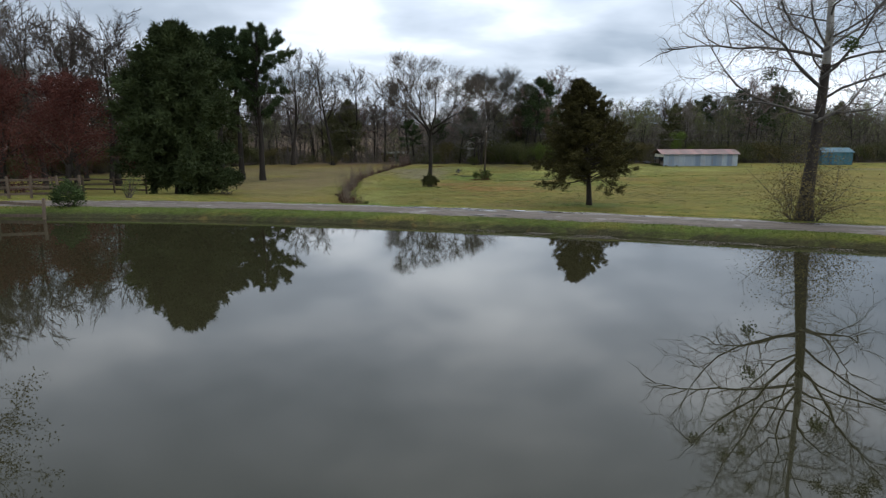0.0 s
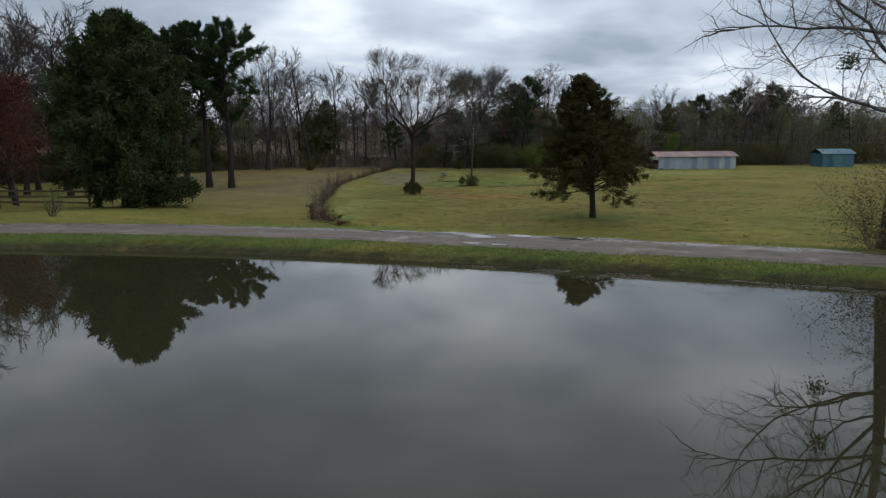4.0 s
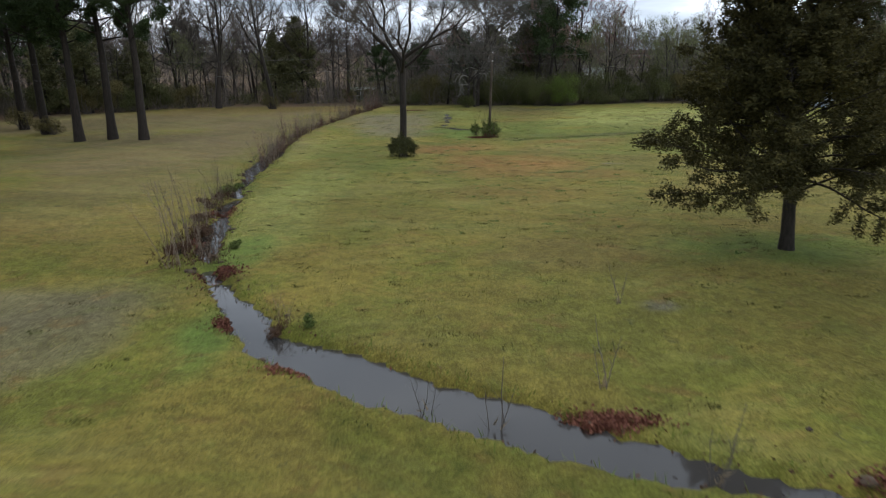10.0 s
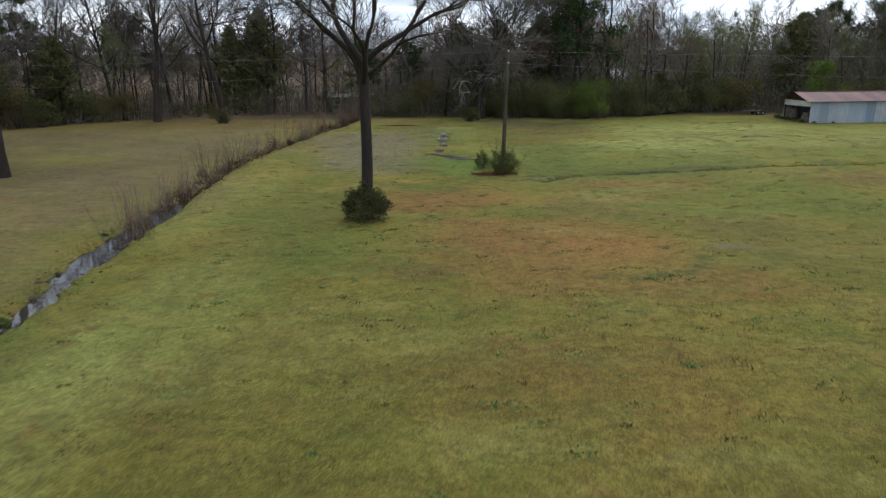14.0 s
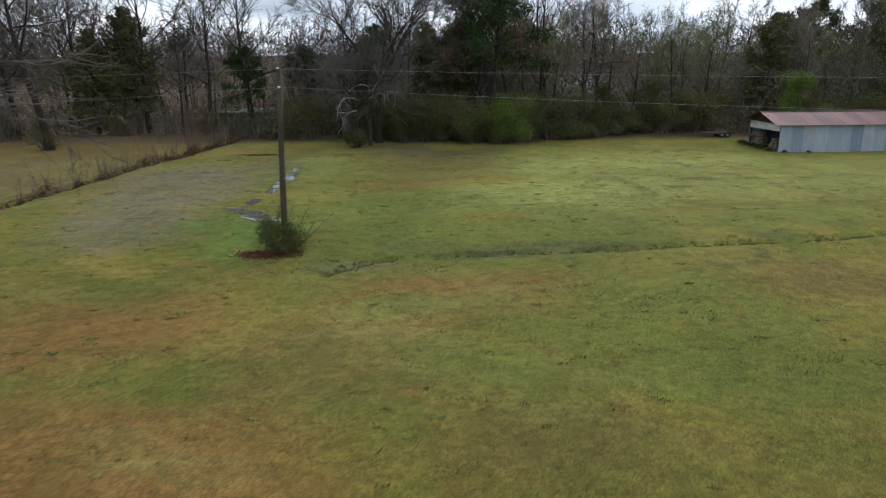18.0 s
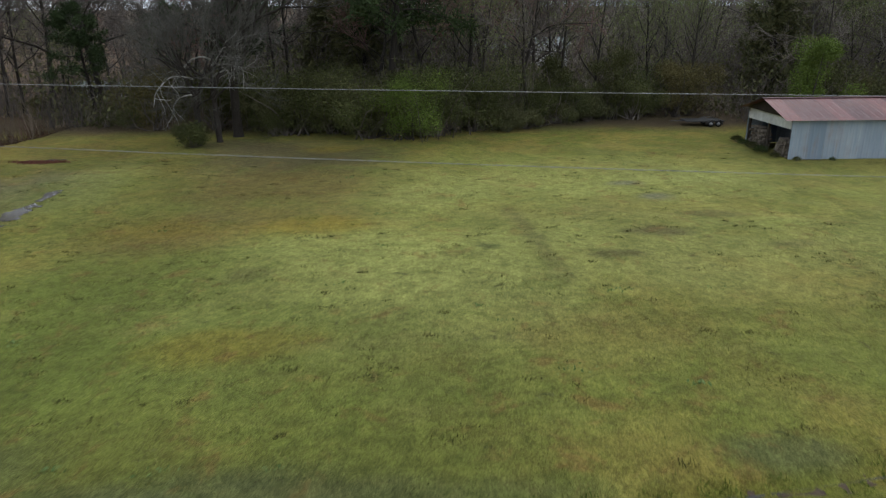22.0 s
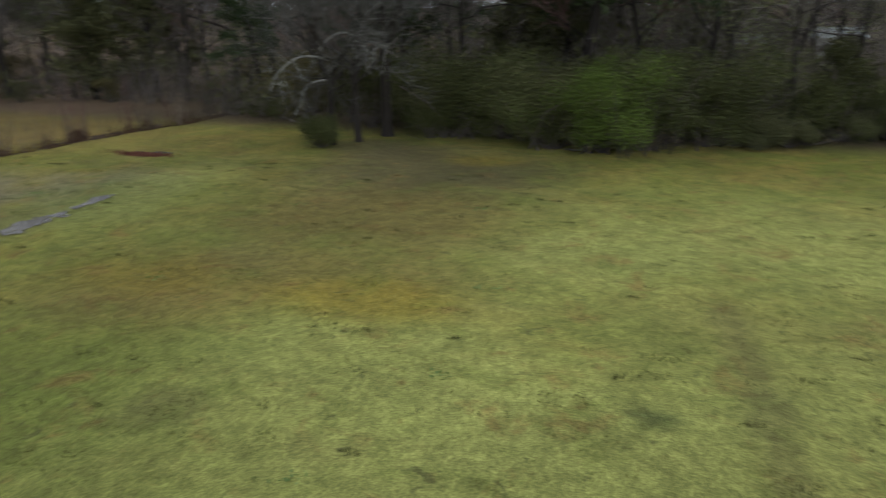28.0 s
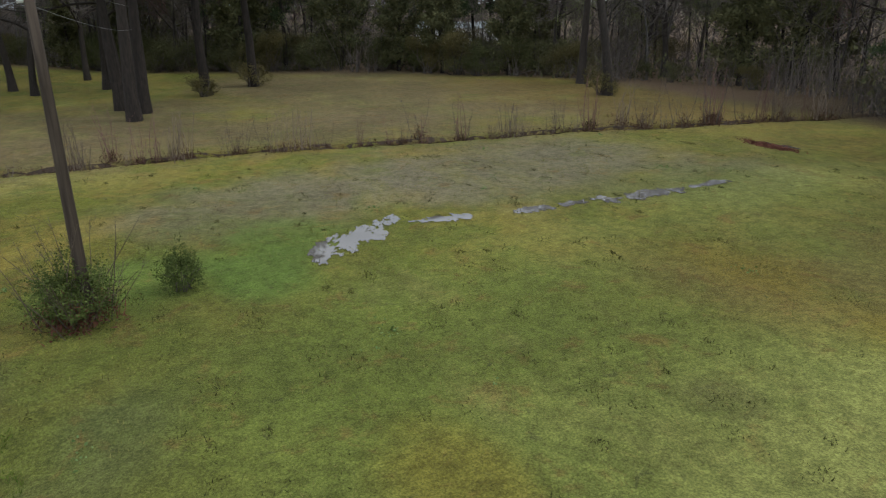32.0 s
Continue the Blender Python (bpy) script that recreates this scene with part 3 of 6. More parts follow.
    # fresh and pale grass
    soak(wide, 1.5, (0.255, 0.268, 0.074), (
        (16.4, 104.5, 5.4, 4.6, 0.8), (20.1, 106.8, 5.4, 3.2, 0.6), (24.0, 108.5, 8.8, 5.0, 0.5), (32.2, 117.9, 3.2, 1.1, 0.8), (27, 117.5, 9, 3.5, 0.55), (-6.9, 65.9, 1.4, 4.5, 0.55),
        (-5.7, 71.2, 1.9, 6.3, 0.45), (19.7, 115.7, 2.4, 1.6, 0.5), (-8.9, 88.0, 2.0, 9.0, 0.35), (35, 108, 9, 4, 0.5), (-6, 59, 1.6, 4, 0.5), (3.6, 119.0, 1.6, 4.0, 0.5)))
    soak(wide, 1.5, (0.128, 0.158, 0.029), (
        (9.7, 106.5, 3.0, 3.1, 0.55), (11.1, 100.6, 2.0, 1.9, 0.65), (8.9, 102.9, 3.3, 3.6, 0.5), (10.9, 89.4, 2.0, 1.2, 0.65), (13.2, 86.1, 1.9, 2.3, 0.55), (19.5, 86.2, 3.3, 4.8, 0.6),
        (-5.0, 84.9, 2.6, 4.6, 0.5), (-1.9, 77.1, 2.2, 2.4, 0.55), (8.0, 101.9, 2.5, 1.5, 0.5), (1.7, 115.5, 2.4, 3.0, 0.35), (-8, 40.5, 5, 2, 0.5), (10, 35, 6, 1.5, 0.5), (24, 99, 8, 2.0, 0.4)))
    soak(wide, 1.5, (0.122, 0.150, 0.028), ((9, 101, 8, 6.5, 0.6), (14, 98, 7, 5, 0.4)))
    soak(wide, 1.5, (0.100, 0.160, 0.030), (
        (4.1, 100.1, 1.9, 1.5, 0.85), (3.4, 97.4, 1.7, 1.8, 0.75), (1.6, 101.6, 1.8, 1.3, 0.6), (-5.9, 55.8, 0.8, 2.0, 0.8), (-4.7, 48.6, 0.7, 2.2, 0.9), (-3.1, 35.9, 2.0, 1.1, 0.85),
        # last spot: greener grass under the cedar, with the tree's shade put into it
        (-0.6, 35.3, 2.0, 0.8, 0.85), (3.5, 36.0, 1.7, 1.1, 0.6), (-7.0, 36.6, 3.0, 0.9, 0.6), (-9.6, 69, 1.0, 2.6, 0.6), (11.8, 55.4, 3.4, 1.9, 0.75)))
    # brown ground by the wood's edge, moss and gold before it
    soak(wide, 1.5, (0.098, 0.080, 0.036), ((12.2, 124.6, 5.0, 4.6, 0.9), (8.6, 128.0, 3.5, 2.0, 0.8), (-29, 97, 8, 5, 0.8), (-42, 108, 7, 5, 0.7)))
    soak(wide, 1.5, (0.148, 0.100, 0.032), ((12.6, 117.8, 4.4, 3.0, 0.65), (9.9, 110.6, 2.6, 2.2, 0.55), (14.2, 112.6, 3.2, 1.6, 0.45), (-0.3, 38.9, 2.8, 1.6, 0.95), (-2.5, 39.5, 0.9, 1.0, 0.7), (6.8, 39.7, 1.0, 0.7, 0.6), (-18, 127, 15, 7, 0.95), (-30, 121, 12, 5, 0.8)))
    soak(wide, 1.5, (0.215, 0.160, 0.022), ((15.2, 111.3, 2.3, 1.1, 0.7), (9.5, 111.3, 2.4, 1.3, 0.45), (13.8, 126.6, 1.6, 1.2, 0.7), (14.5, 101.3, 2.0, 0.9, 0.5)))
    soak(wide, 1.5, (0.150, 0.112, 0.058), ((-33, 112, 20, 9, 0.8), (-17, 104, 5, 16, 0.8), (-22, 88, 9, 13, 0.7), (-15, 72, 5, 12, 0.5)))
    # the sunken drain and the pond's bank
    soak(wide, 1.5, (0.086, 0.098, 0.038), ((15.9, 95.6, 2.1, 0.9, 0.8), (13.0, 95.6, 1.8, 0.7, 0.6), (25.9, 96.3, 1.2, 0.6, 0.7), (10.8, 96.9, 1.6, 0.9, 0.5), (18.5, 95.4, 3.0, 0.5, 0.6)))
    soak(wide, 1.5, (0.066, 0.100, 0.018), ((-17, 33.9, 9, 1.3, 0.9), (-5, 32.4, 6, 1.5, 0.9), (3, 29.9, 5, 1.8, 0.9), (11, 26.6, 6, 2.4, 0.9)))
    # single spots, worn tracks
    soak(near, 0.7, (0.088, 0.070, 0.032), (
        (27.5, 109.1, 1.2, 0.6, 0.7), (25.4, 106.7, 0.8, 0.4, 0.75), (13.9, 106.2, 0.7, 0.6, 0.4), (22.7, 112.2, 0.36, 1.0, 0.4), (22.95, 110.4, 0.34, 1.1, 0.45), (23.1, 108.5, 0.32, 1.0, 0.45), (23.25, 106.6, 0.32, 1.0, 0.4),
        (23.4, 105.0, 0.3, 0.8, 0.3), (30.4, 111.5, 1.4, 0.5, 0.5), (31.5, 107.6, 0.9, 0.4, 0.5), (8.2, 93.5, 0.5, 0.2, 0.8)))
    soak(near, 0.7, (0.066, 0.082, 0.026), (
        (6.6, 74.1, 0.5, 0.22, 0.7), (7.5, 73.85, 0.5, 0.22, 0.8), (8.3, 73.95, 0.5, 0.22, 0.8), (9.2, 74.45, 0.42, 0.2, 0.8), (9.85, 75.1, 0.32, 0.3, 0.8), (10.3, 76.2, 0.26, 0.5, 0.7),
        (21.9, 92.05, 0.6, 0.22, 0.8), (22.9, 92.25, 0.5, 0.22, 0.8), (23.7, 92.8, 0.3, 0.3, 0.8), (24.0, 93.7, 0.24, 0.5, 0.8), (21.5, 107.9, 0.4, 0.25, 0.9)))
    soak(near, 0.7, (0.150, 0.140, 0.110), ((29.2, 114.6, 0.7, 0.6, 0.7), (28.6, 117.2, 0.8, 0.4, 0.6), (5.8, 49.8, 0.4, 0.4, 0.7), (11.6, 77.6, 0.35, 0.2, 0.8)))
    # dark rim along the pond
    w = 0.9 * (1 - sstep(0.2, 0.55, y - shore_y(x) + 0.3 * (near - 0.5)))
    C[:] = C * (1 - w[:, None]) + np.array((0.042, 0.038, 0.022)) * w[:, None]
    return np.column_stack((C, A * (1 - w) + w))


def creek_half(y):
    """Half the creek's width along its course."""
    return np.interp(y, [40, 42.0, 43.0, 43.8, 45.0, 47.5, 48.4, 49.3, 50.4, 51.5, 54.5, 60, 63.6, 66, 68.5, 73, 77.7, 84.5, 90, 98],
                     [0.24, 0.26, 0.34, 0.46, 0.66, 0.72, 0.42, 0.30, 0.34, 0.33, 0.28, 0.33, 0.34, 0.28, 0.25, 0.36, 0.58, 0.66, 0.42, 0.32])


def ground_z(x, y):
    x, y = np.asarray(x, float), np.asarray(y, float)
    z = lay(x, y)
    d = y - road_y(x)
    z = z + bumps(x, y) * sstep(1.6, 4, np.abs(d)) * sstep(0.5, 2, y - shore_y(x))
    c = line_dist(x, y, CREEK_PATH)
    h = creek_half(y) + 0.4 * (value_noise(x * 1.1, y * 1.1, 8) - 0.5) + 0.2 * (value_noise(x * 2.9, y * 2.9, 9) - 0.5)
    z = z - 0.36 * (1 - sstep(h - 0.16, h + 0.2, c))
    r = line_dist(x, y, RILL_PATH)
    return z - 0.16 * (1 - sstep(0.1, 0.4, r)) - 0.05 * (1 - sstep(0.3, 1.4, r))


def gz(x, y):
    return float(ground_z(np.array([x]), np.array([y]))[0])


def axis(lo, hi, step, far):
    core = np.arange(lo, hi + 1e-6, step)
    grow = [step * 1.25 ** k for k in range(1, 60)]
    tail = np.cumsum(grow)
    tail = tail[tail < far]
    return np.concatenate((lo - tail[::-1], core, hi + tail))


def build_ground():
    xs, ys = axis(-34, 50, 0.24, 2400), axis(22, 126, 0.24, 2400)
    X, Y = np.meshgrid(xs, ys)
    Z = ground_z(X.ravel(), Y.ravel())
    n, m = len(xs), len(ys)
    i, j = np.meshgrid(np.arange(m - 1), np.arange(n - 1), indexing="ij")
    f = np.stack((i * n + j, i * n + j + 1, (i + 1) * n + j + 1, (i + 1) * n + j), -1).reshape(-1, 4)
    me = mesh_of("ground", np.stack((X.ravel(), Y.ravel(), Z), 1), f, LAWN, True)
    me.attributes.new("stain_and_light", "FLOAT_COLOR", "POINT").data.foreach_set("color", lawn_stains_and_light(X.ravel(), Y.ravel()).astype(np.float32).ravel())
    ob = new("ground", me)
    tagged(ob, "mown winter lawn, green and straw coloured with bare brown patches", "lawn", kind="structure")


def ribbon(name, path, half, zf, material, uvs=False):
    """A strip along a path: half widths left and right, heights from zf."""
    t = np.gradient(path, axis=0)
    t /= np.linalg.norm(t, axis=1)[:, None]
    nrm = np.stack((-t[:, 1], t[:, 0]), 1)
    k = 9
    V, F, U = [], [], []
    s = np.concatenate(((0,), np.cumsum(np.linalg.norm(np.diff(path, axis=0), axis=1))))
    for a in range(k):
        f = a / (k - 1) * 2 - 1
        q = path + nrm * (half * f)[:, None]
        V.append(np.column_stack((q, zf(q[:, 0], q[:, 1], f))))
        U.append(np.column_stack((s, np.full(len(s), f))))
    n = len(path)
    i, j = np.meshgrid(np.arange(k - 1), np.arange(n - 1), indexing="ij")
    faces = np.stack((i * n + j, i * n + j + 1, (i + 1) * n + j + 1, (i + 1) * n + j), -1).reshape(-1, 4)
    me = mesh_of(name, np.concatenate(V), faces[:, ::-1].copy(), material, True)
    if uvs:
        uv = me.uv_layers.new(name="UVMap")
        u = np.concatenate(U)[faces[:, ::-1].ravel()]
        uv.data.foreach_set("uv", u.astype(np.float32).ravel())
    return me


def build_road():
    x = np.arange(-110, 120, 0.5)
    path = np.column_stack((x, road_y(x)))
    half = 1.5 + 0.12 * np.sin(x * 0.31) + 0.10 * np.sin(x * 1.13 + 1) + 0.06 * np.sin(x * 3.1)

    def zf(px, py, f):
        rut = -0.035 * math.exp(-((abs(f) - 0.5) / 0.14) ** 2)
        return lay(px, py) * 0 + np.maximum(lay(px, py), 0.2) + 0.045 + rut * 0.4 + (-0.05 if abs(f) > 0.99 else 0) + 0.012 * np.sin(px * 2.3 + f * 5)
    ob = new("road", ribbon("road", path, half, zf, ROAD, True))
    tagged(ob, "rutted grey-brown dirt lane along the pond dam", "dirt road", kind="structure")


def build_waters():
    x = np.arange(-140, 141, 2.0)
    far = shore_y(x) + 0.9
    v = np.concatenate((np.column_stack((x, far, 0 * x)), np.column_stack((x, 0 * x - 62, 0 * x))))
    n = len(x)
    f = np.array([(i, n + i, n + i + 1, i + 1) for i in range(n - 1)])
    tagged(new("pond_water", mesh_of("pond_water", v, f, POND)), "still murky olive pond reflecting the grey sky", "pond", kind="structure")
    p = CREEK_PATH[(CREEK_PATH[:, 1] < 88)]
    zc = lay(p[:, 0], p[:, 1]) - 0.15
    k = np.array([0.1, 0.2, 0.4, 0.2, 0.1])
    zc = np.convolve(np.pad(zc, 2, mode="edge"), k, "valid")
    me = ribbon("creek_water", p, creek_half(p[:, 1]) + 0.32, lambda px, py, f: zc, CREEK)
    tagged(new("creek_water", me), "narrow shallow creek winding through the lawn", "creek", kind="structure")
    p = RILL_PATH[RILL_PATH[:, 0] > 11]
    k = np.arange(len(p))
    me = ribbon("drain_soil", p, 0.17 + 0.05 * np.sin(k * 0.9) + 0.04 * np.sin(k * 2.3), lambda px, py, f: ground_z(px, py) + 0.025, SOIL)
    tagged(new("drain_soil", me), "dark wet earth of the shallow drain", "ditch", kind="structure")
    p = RILL_PATH[RILL_PATH[:, 0] > 23]
    me = ribbon("ditch_water", p, np.maximum(0.004, 0.012 + 0.045 * np.sin(np.arange(len(p)) * 0.9) * np.sin(np.arange(len(p)) * 0.37)), lambda px, py, f: lay(px, py) - 0.12, CREEK)
    tagged(new("ditch_water", me), "thin trickle of water in a shallow drain across the lawn", "ditch", kind="structure")


# each puddle: place, half width, half depth, slant, lying on the lane or not
PUDDLES = [(1.6, 0.72, 1.5, 0.62, 0.0, 1), (-1.0, 0.95, 1.7, 0.30, 0.0, 1), (3.4, 1.05, 0.7, 0.28, 0.0, 1), (5.0, 0.95, 1.2, 0.36, 0.0, 1), (1.5, -1.25, 0.45, 0.2, 0.0, 1), (2.5, -1.3, 0.5, 0.2, 0.0, 1),
           (2.75, 103.1, 0.8, 1.7, -0.75, 0), (2.0, 106.0, 0.4, 1.1, 0.1, 0), (2.35, 109.0, 0.35, 2.2, 0.0, 0), (2.55, 113.3, 0.5, 2.4, 0.05, 0), (2.55, 116.6, 0.3, 1.3, 0.05, 0), (-1.6, 123.7, 1.5, 0.5, 0.0, 0)]


def build_puddles():
    for k, (cx, cy, rx, ry, slant, on_road) in enumerate(PUDDLES):
        step = 0.045 if on_road else 0.06
        gx, gy = np.meshgrid(np.arange(-1.35 * rx, 1.35 * rx, step), np.arange(-1.35 * ry, 1.35 * ry, step), indexing="ij")
        d = np.hypot(gx / rx, gy / ry)
        n = 0.42 * value_noise(gx * 1.4 + 40 + k * 7, gy * 3.0 + 9, 3) + 0.34 * value_noise(gx * 4 + 30, gy * 7 + 50, 4) + 0.24 * value_noise(gx * 11 + 20, gy * 14 + 20, 5)
        wet = n - 0.42 * d > (0.2 if on_road else 0.1 if cy < 104 else 0.2)
        X = cx + gx + slant * gy
        Y = (road_y(X) + cy + gy) if on_road else cy + gy
        Z = np.maximum(lay(X, Y), 0.2) + 0.0445 + 0.009 * np.sin(X * 2.3 + (cy + gy) / 1.5 * 5) if on_road else ground_z(X.ravel(), Y.ravel()).reshape(X.shape) + 0.02
        m, q = gx.shape
        idx = np.arange(m * q).reshape(m, q)
        wet[0], wet[-1], wet[:, 0], wet[:, -1] = False, False, False, False
        mark, pools = np.zeros(wet.shape, int), 0
        for a, b in zip(*np.nonzero(wet)):
            if mark[a, b]:
                continue
            pools += 1
            todo = [(a, b)]
            mark[a, b] = pools
            while todo:
                i, j = todo.pop()
                for u, v in ((i + 1, j), (i - 1, j), (i, j + 1), (i, j - 1)):
                    if wet[u, v] and not mark[u, v]:
                        mark[u, v] = pools
                        todo.append((u, v))
        for pool in range(1, pools + 1):
            if (mark == pool).sum() > 40:
                lay_puddle(mark[:-1, :-1] == pool, idx, X, Y, Z, on_road)


def lay_puddle(ok, idx, X, Y, Z, on_road):
    """One connected puddle of the cells ok."""
    f = np.stack((idx[:-1, :-1][ok], idx[1:, :-1][ok], idx[1:, 1:][ok], idx[:-1, 1:][ok]), -1)
    used, inv = np.unique(f, return_inverse=True)
    v = np.stack((X.ravel(), Y.ravel(), Z.ravel()), 1)[used]
    ob = new("puddle", mesh_of("puddle", v, inv.reshape(-1, 4), WETMUD if on_road else PUDDLE))
    tagged(ob, "pale rain puddle on the dirt lane" if on_road else "shallow puddle standing in the wet lawn", "puddle", "rain puddles")


def build_ditch_soil():
    p = CREEK_PATH[(CREEK_PATH[:, 1] > 82) & (CREEK_PATH[:, 1] < 134)]
    k = np.arange(len(p))
    me = ribbon("ditch_soil", p, 0.5 + 0.1 * np.sin(k * 0.6) + 0.06 * np.sin(k * 1.7), lambda x, y, f: ground_z(x, y) + 0.02, SOIL)
    tagged(new("ditch_soil", me), "dark wet earth of the ditch", "ditch", kind="structure")


build_ditch_soil()
build_ground(), build_road(), build_waters(), build_puddles()

# ---- trees and shrubs ----
def bare_tree(seed, H, r, fork=0.3, limbs=12, twigs=(7, 7), spread=1.0, up=0.06, lean=0.0, drop=0.0, top=0.95, twig_r=0.012, wob=0.13, sides=(9, 6, 4, 3), fine=2, reach=1.0, limb_r=1.0, shrink=0.30, taper=0.93):
    """Trunk paths and crown paths of a leafless tree of height H."""
    rng = np.random.default_rng(seed)
    trunk, crown, tips = [], [], []
    tp = sway(rng, (0, 0, -0.3), (lean, lean * 0.4, 1), H * top + 0.3, 12, 0.045, 0.02)
    f = np.linspace(0, 1, 13)
    rad = r * (1 - f * taper)
    rad[0] *= 1.45
    rad[1] *= 1.08
    trunk.append((tp, rad, sides[0]))
    az = rng.uniform(0, 6)
    for i in range(limbs):
        g = fork + (0.95 - fork) * (i + rng.uniform(0, 0.8)) / limbs
        p, d = along(tp, g)
        az += 2.4 + rng.normal(0, 0.35)
        rel = (g - fork) / (1 - fork)
        ang = (1.05 - 0.55 * rel) * spread + rng.normal(0, 0.12)
        L = H * reach * (0.48 - shrink * rel) * rng.uniform(0.75, 1.15)
        lp = sway(rng, p, aim((0, 0, 1), ang, az), L, 8, wob, up)
        lr = max(0.02, r * (1 - g * taper) * rng.uniform(0.42, 0.62) * limb_r)
        trunk.append((lp, lr * (1 - np.linspace(0, 1, 9) * 0.85), sides[1]))
        for j in range(twigs[0]):
            h = 0.22 + 0.78 * (j + rng.uniform(0, 1)) / twigs[0]
            bp, bd = along(lp, min(h, 0.99))
            bL = L * (0.55 - 0.28 * h) * rng.uniform(0.7, 1.2)
            b = sway(rng, bp, aim(bd, rng.uniform(0.4, 0.95), rng.uniform(0, 6.28)), bL, 5, wob * 1.25, up * 0.9 - drop)
            br = max(twig_r * 1.3, lr * (1 - h * 0.85) * 0.5)
            crown.append((b, br * (1 - np.linspace(0, 1, 6) * 0.75), sides[2]))
            for k in range(twigs[1]):
                u = 0.15 + 0.85 * (k + rng.uniform(0, 1)) / twigs[1]
                q, qd = along(b, min(u, 0.99))
                tL = bL * rng.uniform(0.25, 0.55)
                t = sway(rng, q, aim(qd, rng.uniform(0.35, 0.9), rng.uniform(0, 6.28)), tL, fine, wob * 1.3, up * 0.8 - drop * 1.5)
                crown.append((t, twig_r * np.linspace(1, 0.25, fine + 1), sides[3]))
                tips.append(t[-1])
    return trunk, crown, np.array(tips)


def vase_tree(seed, H, r, fork, mains=4, ang=0.5, start=0.17, depth=6, twig_r=0.018, low=(), twigs=5):
    """A clean trunk that forks into arching limbs, which split again and again to a rounded crown of fine twigs."""
    rng = np.random.default_rng(seed)
    top = H * fork
    tp = sway(rng, (0, 0, -0.3), (-0.03, 0.01, 1), top + 0.3, 8, 0.035, 0.02)
    rad = r * np.linspace(1, 0.78, 9)
    rad[0] *= 1.4
    trunk, crown, tips = [(tp, rad, 10)], [], []

    def grow(p, d, L, rr, k, lift):
        b = sway(rng, p, d, L, 4, 0.16, lift)
        thick = k < 3
        (trunk if thick else crown).append((b, np.linspace(rr, rr * 0.72, 5), 7 if thick else 4 if k < 5 else 3))
        if k >= 1:
            for _ in range(twigs if k > 2 else 2):
                q, qd = along(b, rng.uniform(0.15, 0.98))
                t = sway(rng, q, aim(qd, rng.uniform(0.5, 1.0), rng.uniform(0, 6.28)), H * rng.uniform(0.035, 0.085), 3, 0.2, 0.06)
                crown.append((t, twig_r * np.array((1, 0.85, 0.6, 0.25)), 3))
                tips.append(t[-1])
        if k == depth:
            return
        end = b[-1] - b[-2]
        end = end / np.linalg.norm(end)
        az = rng.uniform(0, 6.28)
        n = 3 if rng.uniform() < 0.3 else 2
        for i in range(n):
            a = rng.uniform(0.26, 0.52)
            grow(b[-1], aim(end, a, az + i * 6.28 / n + rng.normal(0, 0.3)), L * rng.uniform(0.72, 0.92), max(twig_r, rr * (0.62 if n == 2 else 0.55)), k + 1, 0.065)
    for i in range(mains):
        grow(tp[-1 - (i % 2)], aim((0, 0, 1), ang * rng.uniform(0.7, 1.2), i * 6.28 / mains + rng.normal(0, 0.25)), H * start * rng.uniform(0.9, 1.15), r * 0.55, 0, 0.07)
    for g, az, a in low:
        grow(along(tp, g)[0], aim((0, 0, 1), a, az), H * start, r * 0.36, 1, 0.02)
    return trunk, crown, np.array(tips)


def tree_meshes(name, spec, bark, twig):
    trunk, crown, tips = spec
    v, f = tubes(trunk)
    w, g = tubes(crown)
    return mesh_of(name + "_trunk", v, f, bark, True), mesh_of(name + "_crown", w, g, twig), tips


def plant_tree(name, meshes, at, label, category="tree", group="", turn=0, size=1.0, extra=None):
    ob = thing(name, at, label, category, group, turn=turn, size=size)
    part("trunk", meshes[0], ob)
    part("crown", meshes[1], ob, "bare twigs")
    for nm, me, lb in extra or ():
        part(nm, me, ob, lb)
    return ob


